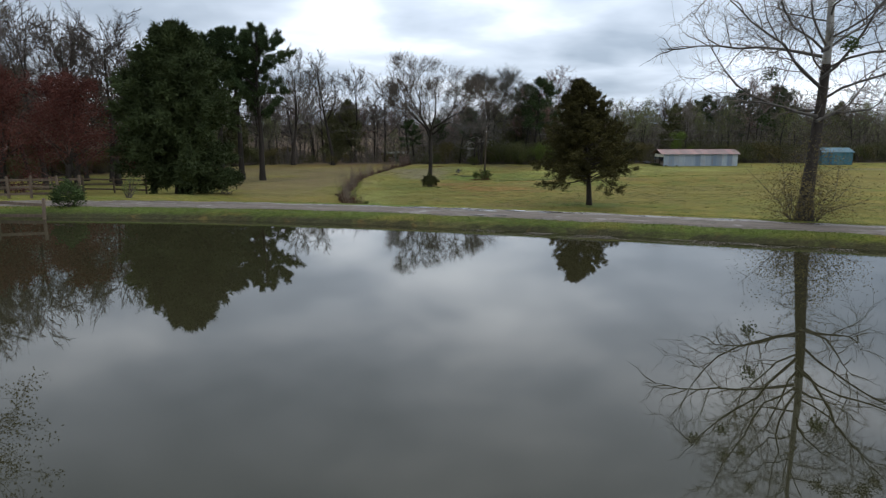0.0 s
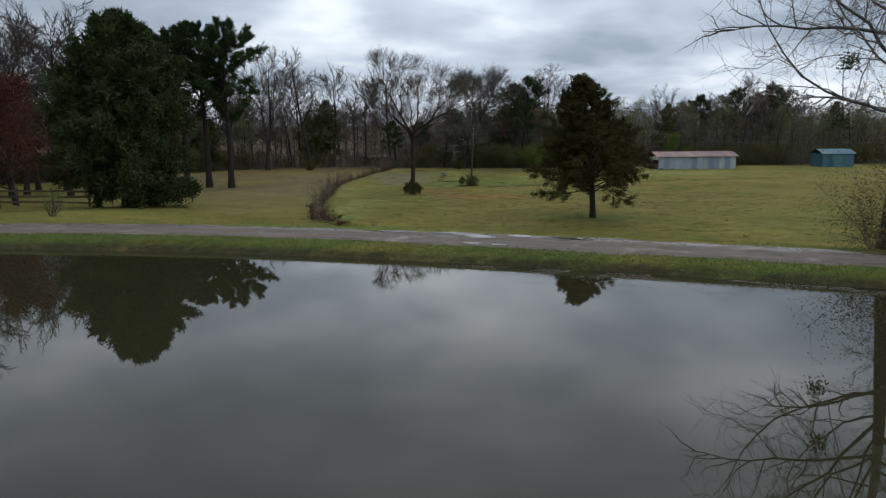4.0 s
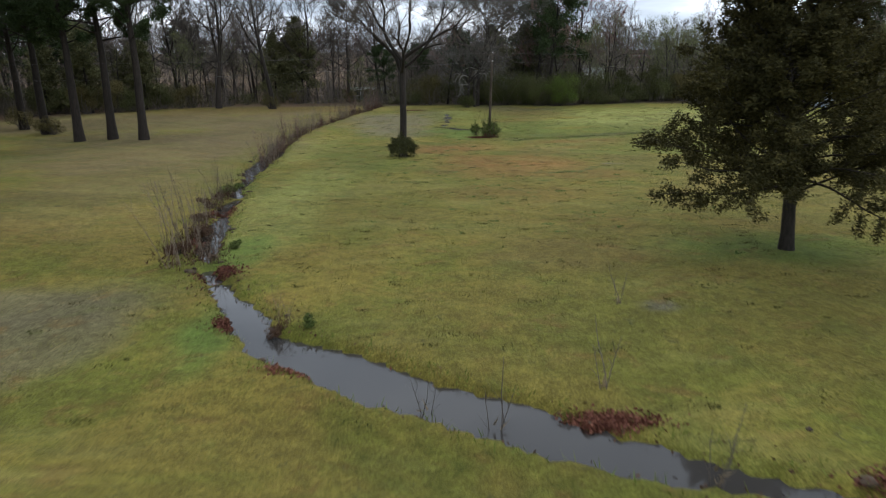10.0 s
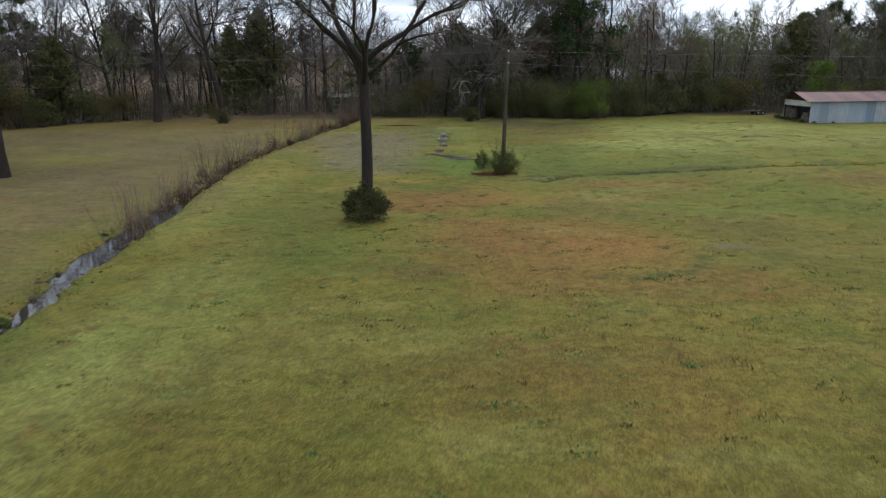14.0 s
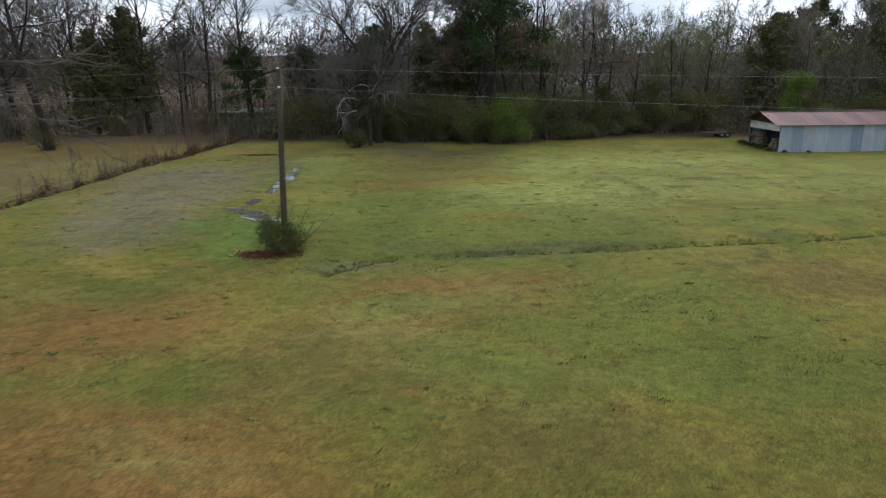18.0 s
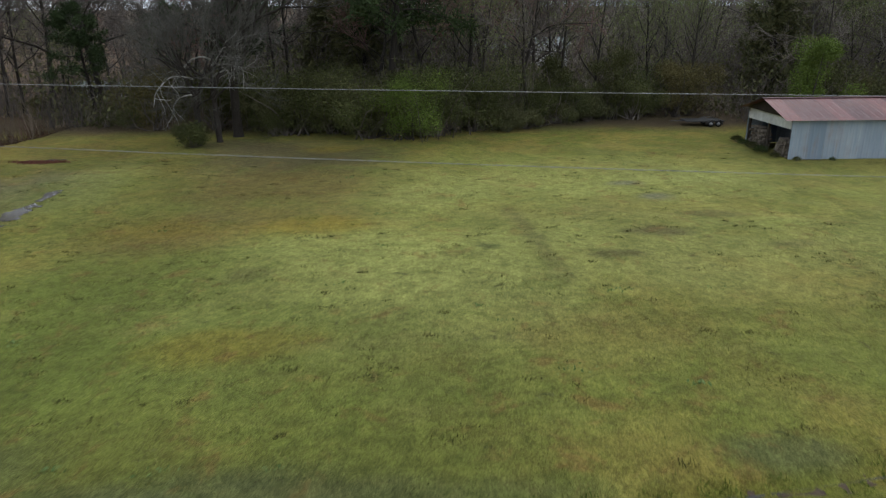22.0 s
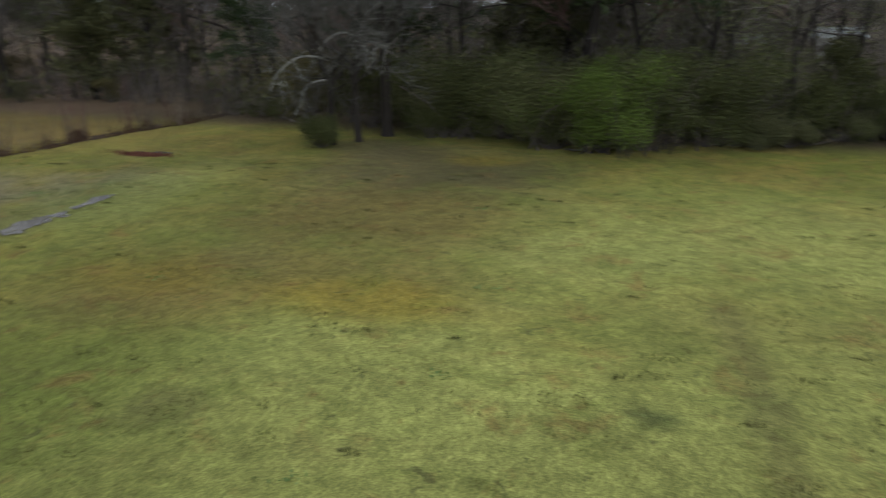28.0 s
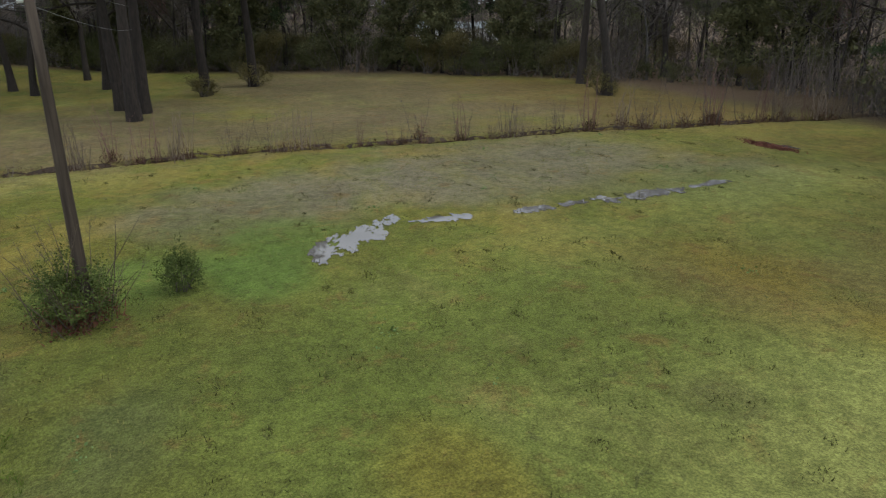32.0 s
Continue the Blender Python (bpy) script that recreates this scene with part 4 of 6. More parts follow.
def conifer(seed, H, r, crown_at, width, limbs, sprays, size, shape=1.0, rise=0.15, droop=0.02, dens=1.0, jag=0.35, fall=0.7, inner=0.2, low=0.55):
    """Trunk paths and the points and directions of foliage of an evergreen; the crown is ragged, with gaps."""
    rng = np.random.default_rng(seed)
    tp = sway(rng, (0, 0, -0.3), (0.01, 0.02, 1), H + 0.3, 12, 0.03, 0.03)
    wood = [(tp, r * np.array([1.5, 1.1] + list(np.linspace(1, 0.12, 11))), 8)]
    C, D = [], []
    az = 0
    for i in range(limbs):
        g = crown_at + (0.985 - crown_at) * ((i + rng.uniform(0, 1)) / limbs) ** 0.85
        rel = (g - crown_at) / (1 - crown_at)
        p, _ = along(tp, g)
        az += 2.4 + rng.normal(0, 0.5)
        L = width * (1 - rel ** shape * 0.95) * rng.uniform(1 - jag, 1 + jag * 0.5) * min(1, low + rel * 3)
        ang = 1.4 - rise * 2 - fall * rel + rng.normal(0, 0.15)
        lp = sway(rng, p, aim((0, 0, 1), ang, az), L, 6, 0.13, -droop + 0.05 * rel)
        wood.append((lp, max(0.012, r * 0.26 * (1 - rel * 0.6)) * (1 - np.linspace(0, 1, 7) * 0.85), 4))
        n2 = max(3, int(3 + L * 1.6))
        for j in range(n2):
            h = inner + (1 - inner) * (j + rng.uniform(0, 1)) / n2
            q, qd = along(lp, min(h, 0.99))
            sL = (0.35 + L * 0.26 * (1.15 - h)) * rng.uniform(0.7, 1.3)
            sp = sway(rng, q, aim(qd, rng.uniform(0.4, 1.1), rng.uniform(0, 6.28)), sL, 3, 0.2, 0.03)
            wood.append((sp, np.array((0.012, 0.010, 0.007, 0.003)), 3))
            m = int(sprays * dens * (0.6 + sL))
            u = rng.uniform(0.1, 1.05, m)
            seg = np.clip((u * 3).astype(int), 0, 2)
            fr = (u * 3 - seg)[:, None]
            base = sp[seg] * (1 - fr) + sp[seg + 1] * fr
            C.append(base + rng.normal(0, size * 0.75 * (1 - 0.45 * rel), (m, 3)))
            D.append(np.repeat((sp[-1] - sp[0])[None] / (sL + 1e-6), m, 0) + np.array((0, 0, 0.15)))
    return wood, np.concatenate(C), np.concatenate(D), rng


def evergreen_meshes(name, spec, bark, foliage, length, width, spread=0.8):
    wood, C, D, rng = spec
    v, f = tubes(wood)
    w, g = blades(rng, C, D, length, width, spread)
    return mesh_of(name + "_trunk", v, f, bark, True), mesh_of(name + "_crown", w, g, foliage)


def plant_evergreen(name, meshes, at, label, category="tree", group="", turn=0, size=1.0):
    ob = thing(name, at, label, category, group, turn=turn, size=size)
    part("trunk", meshes[0], ob)
    part("crown", meshes[1], ob)
    return ob


def shrub_meshes(name, seed, w, h, n, size, foliage, stems=10, bark=None, hollow=0.5, lumps=9):
    """A leafy shrub of uneven lumps on thin stems."""
    rng = np.random.default_rng(seed)
    cs = np.column_stack((rng.normal(0, w * 0.42, lumps), rng.normal(0, w * 0.42, lumps), rng.uniform(0.22, 0.8, lumps) * h))
    rs = rng.uniform(0.28, 0.5, lumps) * min(w, h)
    paths = []
    for k in range(stems):
        tip = cs[k % lumps] + rng.normal(0, 0.2 * w, 3)
        st = np.array((rng.normal(0, 0.12 * w), rng.normal(0, 0.12 * w), -0.1))
        mid = (st + tip) / 2 + rng.normal(0, 0.08 * w, 3)
        paths.append((np.array((st, mid, tip)), (0.028 * h ** 0.5, 0.018 * h ** 0.5, 0.006), 4))
    pick = rng.integers(0, lumps, n)
    d = rng.normal(0, 1, (n, 3))
    d /= np.linalg.norm(d, axis=1)[:, None]
    rr = rs[pick] * (hollow + (1.12 - hollow) * rng.uniform(0, 1, n) ** 0.6)
    c = cs[pick] + d * rr[:, None] * np.array((1, 1, 0.85))
    c[:, 2] = np.abs(c[:, 2]) + 0.02
    v, f = tubes(paths)
    lv, lf = leaves(rng, c, size)
    return mesh_of(name + "_stems", v, f, bark or TWIG), mesh_of(name + "_leaves", lv, lf, foliage)


def ball_meshes(name, seed, w, h, n, size, foliage, rough=0.22, grassy=False):
    """A dense rounded bush: leaves in an uneven shell over hidden stems."""
    rng = np.random.default_rng(seed)
    d = rng.normal(0, 1, (n, 3))
    d[:, 2] = np.abs(d[:, 2]) * 1.2 - 0.42
    d /= np.linalg.norm(d, axis=1)[:, None]
    ragged = 1 + rough * (np.sin(d[:, 0] * 5 + 2) * np.sin(d[:, 1] * 6 + 1) + 0.6 * np.sin(d[:, 2] * 9 + d[:, 0] * 7))
    r = ragged * rng.uniform(0.35, 1.0, n) ** 0.4 + rng.normal(0, 0.05, n)
    c = d * r[:, None] * np.array((w, w, h * 0.62)) + np.array((0, 0, h * 0.36))
    c[:, 2] = np.maximum(c[:, 2], 0.03)
    stems = [(sway(rng, (rng.normal(0, w * 0.2), rng.normal(0, w * 0.2), -0.1), (rng.normal(0, 0.4), rng.normal(0, 0.4), 1), h * 0.8, 4, 0.1), np.linspace(0.02, 0.005, 5), 4) for _ in range(12)]
    v, f = tubes(stems)
    lv, lf = blades(rng, c, d * 0.7 + np.array((0, 0, 0.8)), size * 3.4, size * 0.3, 0.35) if grassy else leaves(rng, c, size)
    return mesh_of(name + "_stems", v, f, TWIG), mesh_of(name + "_leaves", lv, lf, foliage)


def plant_shrub(name, meshes, at, label, category="shrub", group="", turn=0, size=1.0):
    ob = thing(name, at, label, category, group, turn=turn, size=size)
    part("branchwork", meshes[0], ob)
    part("foliage", meshes[1], ob)
    return ob


def stem_clump(name, seed, n, h, w, foliage=None, dead=60, stem=None, r=0.008, splay=0.14):
    """Upright bare saplings and weed stalks, with a little dead leaf at their feet."""
    rng = np.random.default_rng(seed)
    paths, tips = [], []
    for _ in range(n):
        p = np.array((rng.normal(0, w * 0.4), rng.normal(0, w * 0.4), -0.1))
        L = h * rng.uniform(0.4, 1.1)
        s = sway(rng, p, (rng.normal(0, splay), rng.normal(0, splay), 1), L, 5, 0.07, 0.03)
        paths.append((s, r * np.linspace(1.3, 0.35, 6) * (0.6 + L / h), 4))
        for _ in range(rng.integers(2, 7)):
            q, d = along(s, rng.uniform(0.3, 0.95))
            b = sway(rng, q, aim(d, rng.uniform(0.3, 0.8), rng.uniform(0, 6.28)), L * rng.uniform(0.12, 0.32), 2, 0.15, 0.05)
            paths.append((b, (r * 0.6, r * 0.45, r * 0.15), 3))
            tips.append(b[-1])
    v, f = tubes(paths)
    c = np.column_stack((rng.normal(0, w * 0.5, dead), rng.normal(0, w * 0.5, dead), np.abs(rng.normal(0, h * 0.12, dead))))
    lv, lf = blades(rng, c, np.tile((0, 0, 1.0), (dead, 1)), 0.22, 0.035, 0.7)
    return mesh_of(name + "_stems", v, f, stem or TWIG), mesh_of(name + "_litter", lv, lf, foliage or DRY)

# ---- single trees of the lawn ----
# the sycamore beside the lane
def build_sycamore():
    rng = np.random.default_rng(5)
    trunk, crown, tips = bare_tree(21, 17.0, 0.29, fork=0.27, limbs=26, twigs=(14, 13), spread=1.25, up=0.03, lean=0.02, drop=0.035, twig_r=0.008, wob=0.3, limb_r=0.55)
    low = []
    for az, zz, L, a in ((3.0, 4.4, 4.0, 1.35), (0.15, 4.2, 4.4, 1.3), (3.5, 5.6, 6.5, 1.25), (-0.3, 5.9, 6.5, 1.2), (2.5, 6.8, 6.5, 1.15), (0.5, 7.0, 6.0, 1.1)):
        d = np.array((math.cos(az) * math.sin(a), math.sin(az) * math.sin(a) * 0.6, math.cos(a)))
        lp = sway(rng, (0.15, 0, zz), d, L, 8, 0.16, 0.02)
        low.append((lp, 0.07 * (1 - np.linspace(0, 1, 9) * 0.85), 6))
        for j in range(10):
            q, qd = along(lp, 0.25 + 0.74 * j / 10)
            b = sway(rng, q, aim(qd, rng.uniform(0.5, 1.0), rng.uniform(0, 6.28)), L * 0.26, 5, 0.2, 0.02)
            crown.append((b, 0.03 * (1 - np.linspace(0, 1, 6) * 0.8), 4))
            for k in range(7):
                q2, d2 = along(b, 0.2 + 0.78 * k / 7)
                t = sway(rng, q2, aim(d2, rng.uniform(0.4, 1.0), rng.uniform(0, 6.28)), L * 0.1, 2, 0.2, 0.0)
                crown.append((t, (0.009, 0.007, 0.002), 3))
                tips = np.vstack((tips, t[-1]))
    ob = thing("sycamore_tree", (15.4, 29.4, gz(15.4, 29.4)), "tall bare sycamore with pale upper limbs beside the dirt lane", "tree")
    tp, rad, n = trunk[0]
    lowv, lowf = tubes([(tp[:6], rad[:6], 12)])
    part("lower_trunk", mesh_of("lower_trunk", lowv, lowf, BARK, True), ob, "dark rough bark")
    v, f = tubes([(tp[5:], rad[5:], 10)])
    part("upper_trunk", mesh_of("upper_trunk", v, f, PALE, True), ob, "pale peeling upper trunk")
    for limb in trunk[1:] + low:
        v, f = tubes([limb])
        part("limb", mesh_of("limb", v, f, ASHEN, True), ob, "ashen peeling limb")
    v, f = tubes(crown)
    part("crown", mesh_of("crown", v, f, TWIG), ob, "bare twigs")
    for k in rng.choice(len(tips), 14, replace=False):
        c = tips[k] + rng.normal(0, 0.16, (260, 3))
        lv, lf = leaves(rng, c, 0.09)
        tagged(part("mistletoe", mesh_of("mistletoe", lv, lf, PRIVET), ob), "dark green mistletoe clump", kind="stuff")
    # sprouts on the trunk, saplings with old olive leaves at its foot
    c = []
    sp = []
    for k in range(110):
        q, d = along(tp, rng.uniform(0.06, 0.5))
        b = sway(rng, q, aim(d, rng.uniform(0.7, 1.4), rng.uniform(0, 6.28)), rng.uniform(0.5, 1.7), 3, 0.25, -0.02)
        sp.append((b, (0.012, 0.009, 0.006, 0.002), 3))
        for _ in range(4):
            q2, d2 = along(b, rng.uniform(0.3, 0.95))
            sp.append((sway(rng, q2, aim(d2, 0.8, rng.uniform(0, 6.28)), 0.5, 2, 0.2), (0.006, 0.005, 0.002), 3))
        c.append(b[rng.integers(1, 4, 16)] + rng.normal(0, 0.2, (16, 3)))
    for k in range(26):
        az = rng.uniform(0, 6.28)
        s = sway(rng, (math.cos(az) * 0.5, math.sin(az) * 0.5, -0.1), (math.cos(az) * rng.uniform(0, 0.55), math.sin(az) * rng.uniform(0, 0.55), 1), rng.uniform(0.8, 3.4), 6, 0.2, 0.0)
        sp.append((s, np.linspace(0.022, 0.005, 7), 4))
        for j in range(8):
            q, d = along(s, 0.3 + 0.69 * j / 8)
            b = sway(rng, q, aim(d, 1.0, rng.uniform(0, 6.28)), 1.1, 2, 0.25, -0.02)
            sp.append((b, (0.007, 0.005, 0.002), 3))
            m = rng.integers(20, 56)
            c.append(b[rng.integers(0, 3, m)] + rng.normal(0, 0.3, (m, 3)))
    v, f = tubes(sp)
    part("sucker_growth", mesh_of("sucker_growth", v, f, TWIG), ob, "thin bare suckers")
    lv, lf = leaves(rng, np.concatenate(c), 0.06)
    part("sucker_foliage", mesh_of("sucker_foliage", lv, lf, GOLDLEAF), ob, "sparse olive leaves")


def build_lawn_trees():
    # the cedar in the middle of the lawn
    me = evergreen_meshes("cedar", conifer(31, 9.5, 0.2, 0.20, 4.35, 160, 118, 0.13, shape=1.55, rise=0.0, droop=0.018, jag=0.22, fall=0.62, inner=0.3, low=0.82), BARK, CEDARB, 0.12, 0.052, 1.0)
    plant_evergreen("cedar_tree", me, (11.65, 55.2, gz(11.65, 55.2)), "dark bronze-green red cedar with a bare short trunk on the lawn", turn=40)
    # the tall bare tree with a clipped bush at its foot
    t = tree_meshes("oak", vase_tree(44, 15.0, 0.26, 0.44, 4, 0.68, 0.138, 6, 0.014, ((0.92, 2.8, 0.85),)), BARK, TWIG)
    plant_tree("bare_tree", t, (-1.55, 83.8, gz(-1.55, 83.8)), "tall spreading bare tree standing on the lawn", turn=20)
    b = ball_meshes("round_bush", 7, 0.80, 1.25, 12000, 0.055, OLIVEGREEN)
    plant_shrub("round_bush", b, (-1.55, 83.4, gz(-1.55, 83.4)), "rounded dark evergreen bush round a tree trunk", "bush", size=1.2)
    # the tree with drooping dead limbs at the wood's edge, slim trunks before it
    t = tree_meshes("edge_oak", vase_tree(58, 18.0, 0.30, 0.30, 5, 0.75, 0.16, 6, 0.016, ((0.72, 1.0, 1.0), (0.9, 4.2, 1.0)), 6), BARK, LICHEN)
    rng = np.random.default_rng(3)
    ox, oy = 7.2, 131.2
    plant_tree("edge_tree", t, (ox, oy, gz(ox, oy)), "large bare tree with a broad grey crown at the wood's edge", turn=100)
    for bx, by, lean, L, limbs in ((5.75, 127.9, -0.10, 7.5, ((3.3, 3.9, 4.0), (3.7, 3.0, 2.6))), (6.65, 128.9, 0.02, 8.5, ((-0.3, 4.6, 3.6), (-1.3, 4.2, 3.0), (2.9, 4.9, 3.4), (0.3, 3.9, 3.0)))):
        small = tree_meshes("slim_oak", vase_tree(int(bx * 10), L, 0.19, 0.42, 4, 0.8, 0.19, 5, 0.010, ((0.7, 2.5, 0.9), (0.8, 5.5, 0.9)), 4), BARK, LICHEN)
        dead = []
        for az, zz, dl in limbs:
            lp = sway(rng, (0, 0, zz), (math.cos(az), math.sin(az) * 0.5 - 0.35, 0.35), dl, 9, 0.17, -0.075)
            dead.append((lp, 0.062 * (1 - np.linspace(0, 1, 10) * 0.8), 5))
            for j in range(6):
                q, d = along(lp, 0.3 + 0.65 * j / 6)
                b = sway(rng, q, aim(d, 0.8, rng.uniform(0, 6.28)), dl * 0.38, 5, 0.2, -0.09)
                dead.append((b, 0.028 * (1 - np.linspace(0, 1, 6) * 0.8), 3))
                for _ in range(3):
                    q2, d2 = along(b, rng.uniform(0.3, 0.9))
                    dead.append((sway(rng, q2, aim(d2, 0.9, rng.uniform(0, 6.28)), 0.5, 3, 0.3, -0.05), (0.009, 0.007, 0.005, 0.002), 3))
        v, f = tubes(dead)
        plant_tree("slim_tree", small, (bx, by, gz(bx, by)), "slim leaning bare tree with bleached dead limbs at the wood's edge", group="slim edge trees",
                   extra=[("dead_limb", mesh_of("dead_limb", v, f, PALE, True), "bleached broken limbs")])
    b = shrub_meshes("edge_bush", 12, 1.1, 1.5, 6500, 0.075, HEDGE, 16, lumps=18, hollow=0.3)
    plant_shrub("edge_bush", b, (5.5, 127.2, gz(5.5, 127.2)), "low evergreen bush under the large bare tree", "bush")
    # the large cedar, foliage down to the ground
    me = evergreen_meshes("great_cedar", conifer(61, 13.6, 0.42, 0.02, 5.4, 190, 60, 0.28, shape=2.9, rise=0.14, droop=0.02, jag=0.35, fall=0.5), BARK, CEDAR, 0.40, 0.12, 0.85)
    plant_evergreen("great_cedar", me, (-22.4, 59.6, gz(-22.4, 59.6)), "very large dark evergreen cedar, clothed to the ground")
    b = shrub_meshes("cedar_skirt", 15, 2.2, 2.4, 5200, 0.16, CEDAR, 8)
    plant_shrub("evergreen_bush", b, (-19.0, 60.2, gz(-19.0, 60.2)), "dark evergreen bush beside the large cedar", "bush")
    # pines
    for k, (x, y, s, H) in enumerate(((-25.1, 97.2, 1.0, 20.6), (-28.1, 97.8, 0.97, 20.0), (-30.4, 96.4, 0.94, 19.4), (-36.4, 102.4, 0.95, 19.0), (-40.8, 106.6, 0.9, 17.5))):
        me = evergreen_meshes("pine", conifer(70 + k, H, 0.36, 0.42, 5.4, 54, 80, 0.24, shape=3.6, rise=0.10, droop=-0.02, jag=0.55, fall=0.25, inner=0.55), PINEBARK, PINE, 0.36, 0.07, 1.1)
        plant_evergreen("pine_tree", me, (x, y, gz(x, y)), "tall pine with a long bare dark trunk", "tree", "row of pines", turn=50 * k)
    # red-leaved trees by the fence, a leafy tree over the water
    for k, (x, y, s) in enumerate(((-30.6, 57.0, 0.86), (-37.0, 59.0, 0.92), (-34.5, 66, 0.95), (-42.5, 62, 1.0))):
        spec = bare_tree(90 + k, 10.5, 0.2, fork=0.16, limbs=18, twigs=(9, 6), spread=1.1, up=0.02, twig_r=0.012, reach=1.1)
        t = tree_meshes("maple", spec, BARK, REDTWIG)
        rr = np.random.default_rng(k)
        c = np.repeat(spec[2], 18, 0) + rr.normal(0, 0.3, (len(spec[2]) * 18, 3))
        lv, lf = leaves(rr, c, 0.15)
        plant_tree("russet_tree", t, (x, y, gz(x, y)), "small tree still holding russet leaves behind the fence", group="russet trees", size=s,
                   extra=[("leaves", mesh_of("leaves", lv, lf, RUSSET), "dry russet leaves")])
    spec = bare_tree(97, 18.0, 0.3, fork=0.55, limbs=18, twigs=(9, 7), spread=1.15, up=0.02, twig_r=0.012, reach=1.1)
    t = tree_meshes("shore_oak", spec, BARK, TWIG)
    rr = np.random.default_rng(8)
    c = np.repeat(spec[2], 14, 0) + rr.normal(0, 0.24, (len(spec[2]) * 14, 3))
    lv, lf = leaves(rr, c, 0.15)
    plant_tree("shore_tree", t, (-29.6, 35.6, gz(-29.6, 35.6)), "leafy brownish-green tree on the pond's shore", extra=[("leaves", mesh_of("leaves", lv, lf, OLIVE), "olive-brown leaves")])
    # tree with brush round its foot across the ditch
    t = tree_meshes("ditch_oak", bare_tree(47, 18.5, 0.34, fork=0.4, limbs=14, twigs=(9, 9), twig_r=0.026), BARK, ASHEN)
    plant_tree("bare_tree", t, (-20.0, 127.8, gz(-20, 127.8)), "bare tree with brush round its trunk beyond the ditch")
    plant_tree("bare_tree", t, (-28.0, 131.0, gz(-28, 131)), "pale-barked bare tree at the wood's edge", turn=130, size=1.05)
    b = shrub_meshes("foot_brush", 22, 1.2, 2.0, 2600, 0.10, OLIVE, 16)
    for x, y, s in ((-20.2, 127.4, 1.0), (-35.6, 102.0, 0.9), (-40.8, 106.4, 1.2), (-36.4, 102.0, 0.7)):
        plant_shrub("brush", b, (x, y, gz(x, y)), "tangled brush round a tree trunk", "brush", "brush at tree feet", size=s)
    # pole bushes
    b = ball_meshes("pole_bush", 25, 0.75, 1.45, 9500, 0.05, FEATHER, 0.45)
    plant_shrub("pole_bush", b, (5.8, 96.1, gz(5.8, 96.1)), "evergreen bush at the foot of the utility pole", "bush")
    b2 = ball_meshes("small_bush", 26, 0.42, 1.05, 5200, 0.045, FEATHER, 0.4)
    plant_shrub("small_bush", b2, (4.65, 98.3, gz(4.65, 98.3)), "small round evergreen bush on the wet lawn", "bush")
    st = stem_clump("pole_sapling", 27, 34, 2.5, 0.7, DEADLEAF, 520, DRYSTEM, r=0.007, splay=0.42)
    plant_shrub("pole_saplings", st, (5.75, 96.2, gz(5.75, 96.2)), "bare saplings round the utility pole", "saplings")
    # dark bush by the fence
    b = ball_meshes("fence_bush", 29, 0.75, 1.3, 3600, 0.09, PRIVET)
    plant_shrub("fence_bush", b, (-19.0, 35.2, gz(-19.0, 35.2)), "round dark bush beside the plank fence", "bush")
    b = shrub_meshes("yellow_shrub", 30, 0.6, 1.5, 900, 0.07, BUDS, 14)
    plant_shrub("yellow_shrub", b, (-20.4, 45.0, gz(-20.4, 45)), "thin shrub with yellow spring flowers by the fence", "shrub")


build_sycamore(), build_lawn_trees()


# ---- the woods ----
WOOD_EDGE = smooth_line(np.array([(-110, 40), (-86, 62), (-78, 80), (-61, 98), (-50, 115), (-44, 121), (-34, 128.5), (-25, 136.5), (-13, 140), (-7, 136), (-3, 134.5), (3, 134), (11, 131.5), (18, 130),
                                  (26, 133), (33, 137), (40, 137.5), (47, 133), (60, 134), (82, 137), (120, 140)]), 1.0)


def edge_spots(rng, n, lo, hi, gap, taken, x0=-110, x1=118):
    """Random places between lo and hi metres behind the wood's edge, at least gap apart."""
    t = np.gradient(WOOD_EDGE, axis=0)
    t /= np.linalg.norm(t, axis=1)[:, None]
    out = []
    for _ in range(n * 12):
        k = rng.integers(2, len(WOOD_EDGE) - 2)
        b = rng.uniform(lo, hi)
        x, y = WOOD_EDGE[k] + np.array((-t[k, 1], t[k, 0])) * b
        if not x0 < x < x1 or line_dist(np.array([x]), np.array([y]), WOOD_EDGE)[0] < lo * 0.9:
            continue
        if any((x - a) ** 2 + (y - c) ** 2 < gap * gap for a, c in taken):
            continue
        taken.append((x, y))
        out.append((x, y))
        if len(out) == n:
            break
    return out


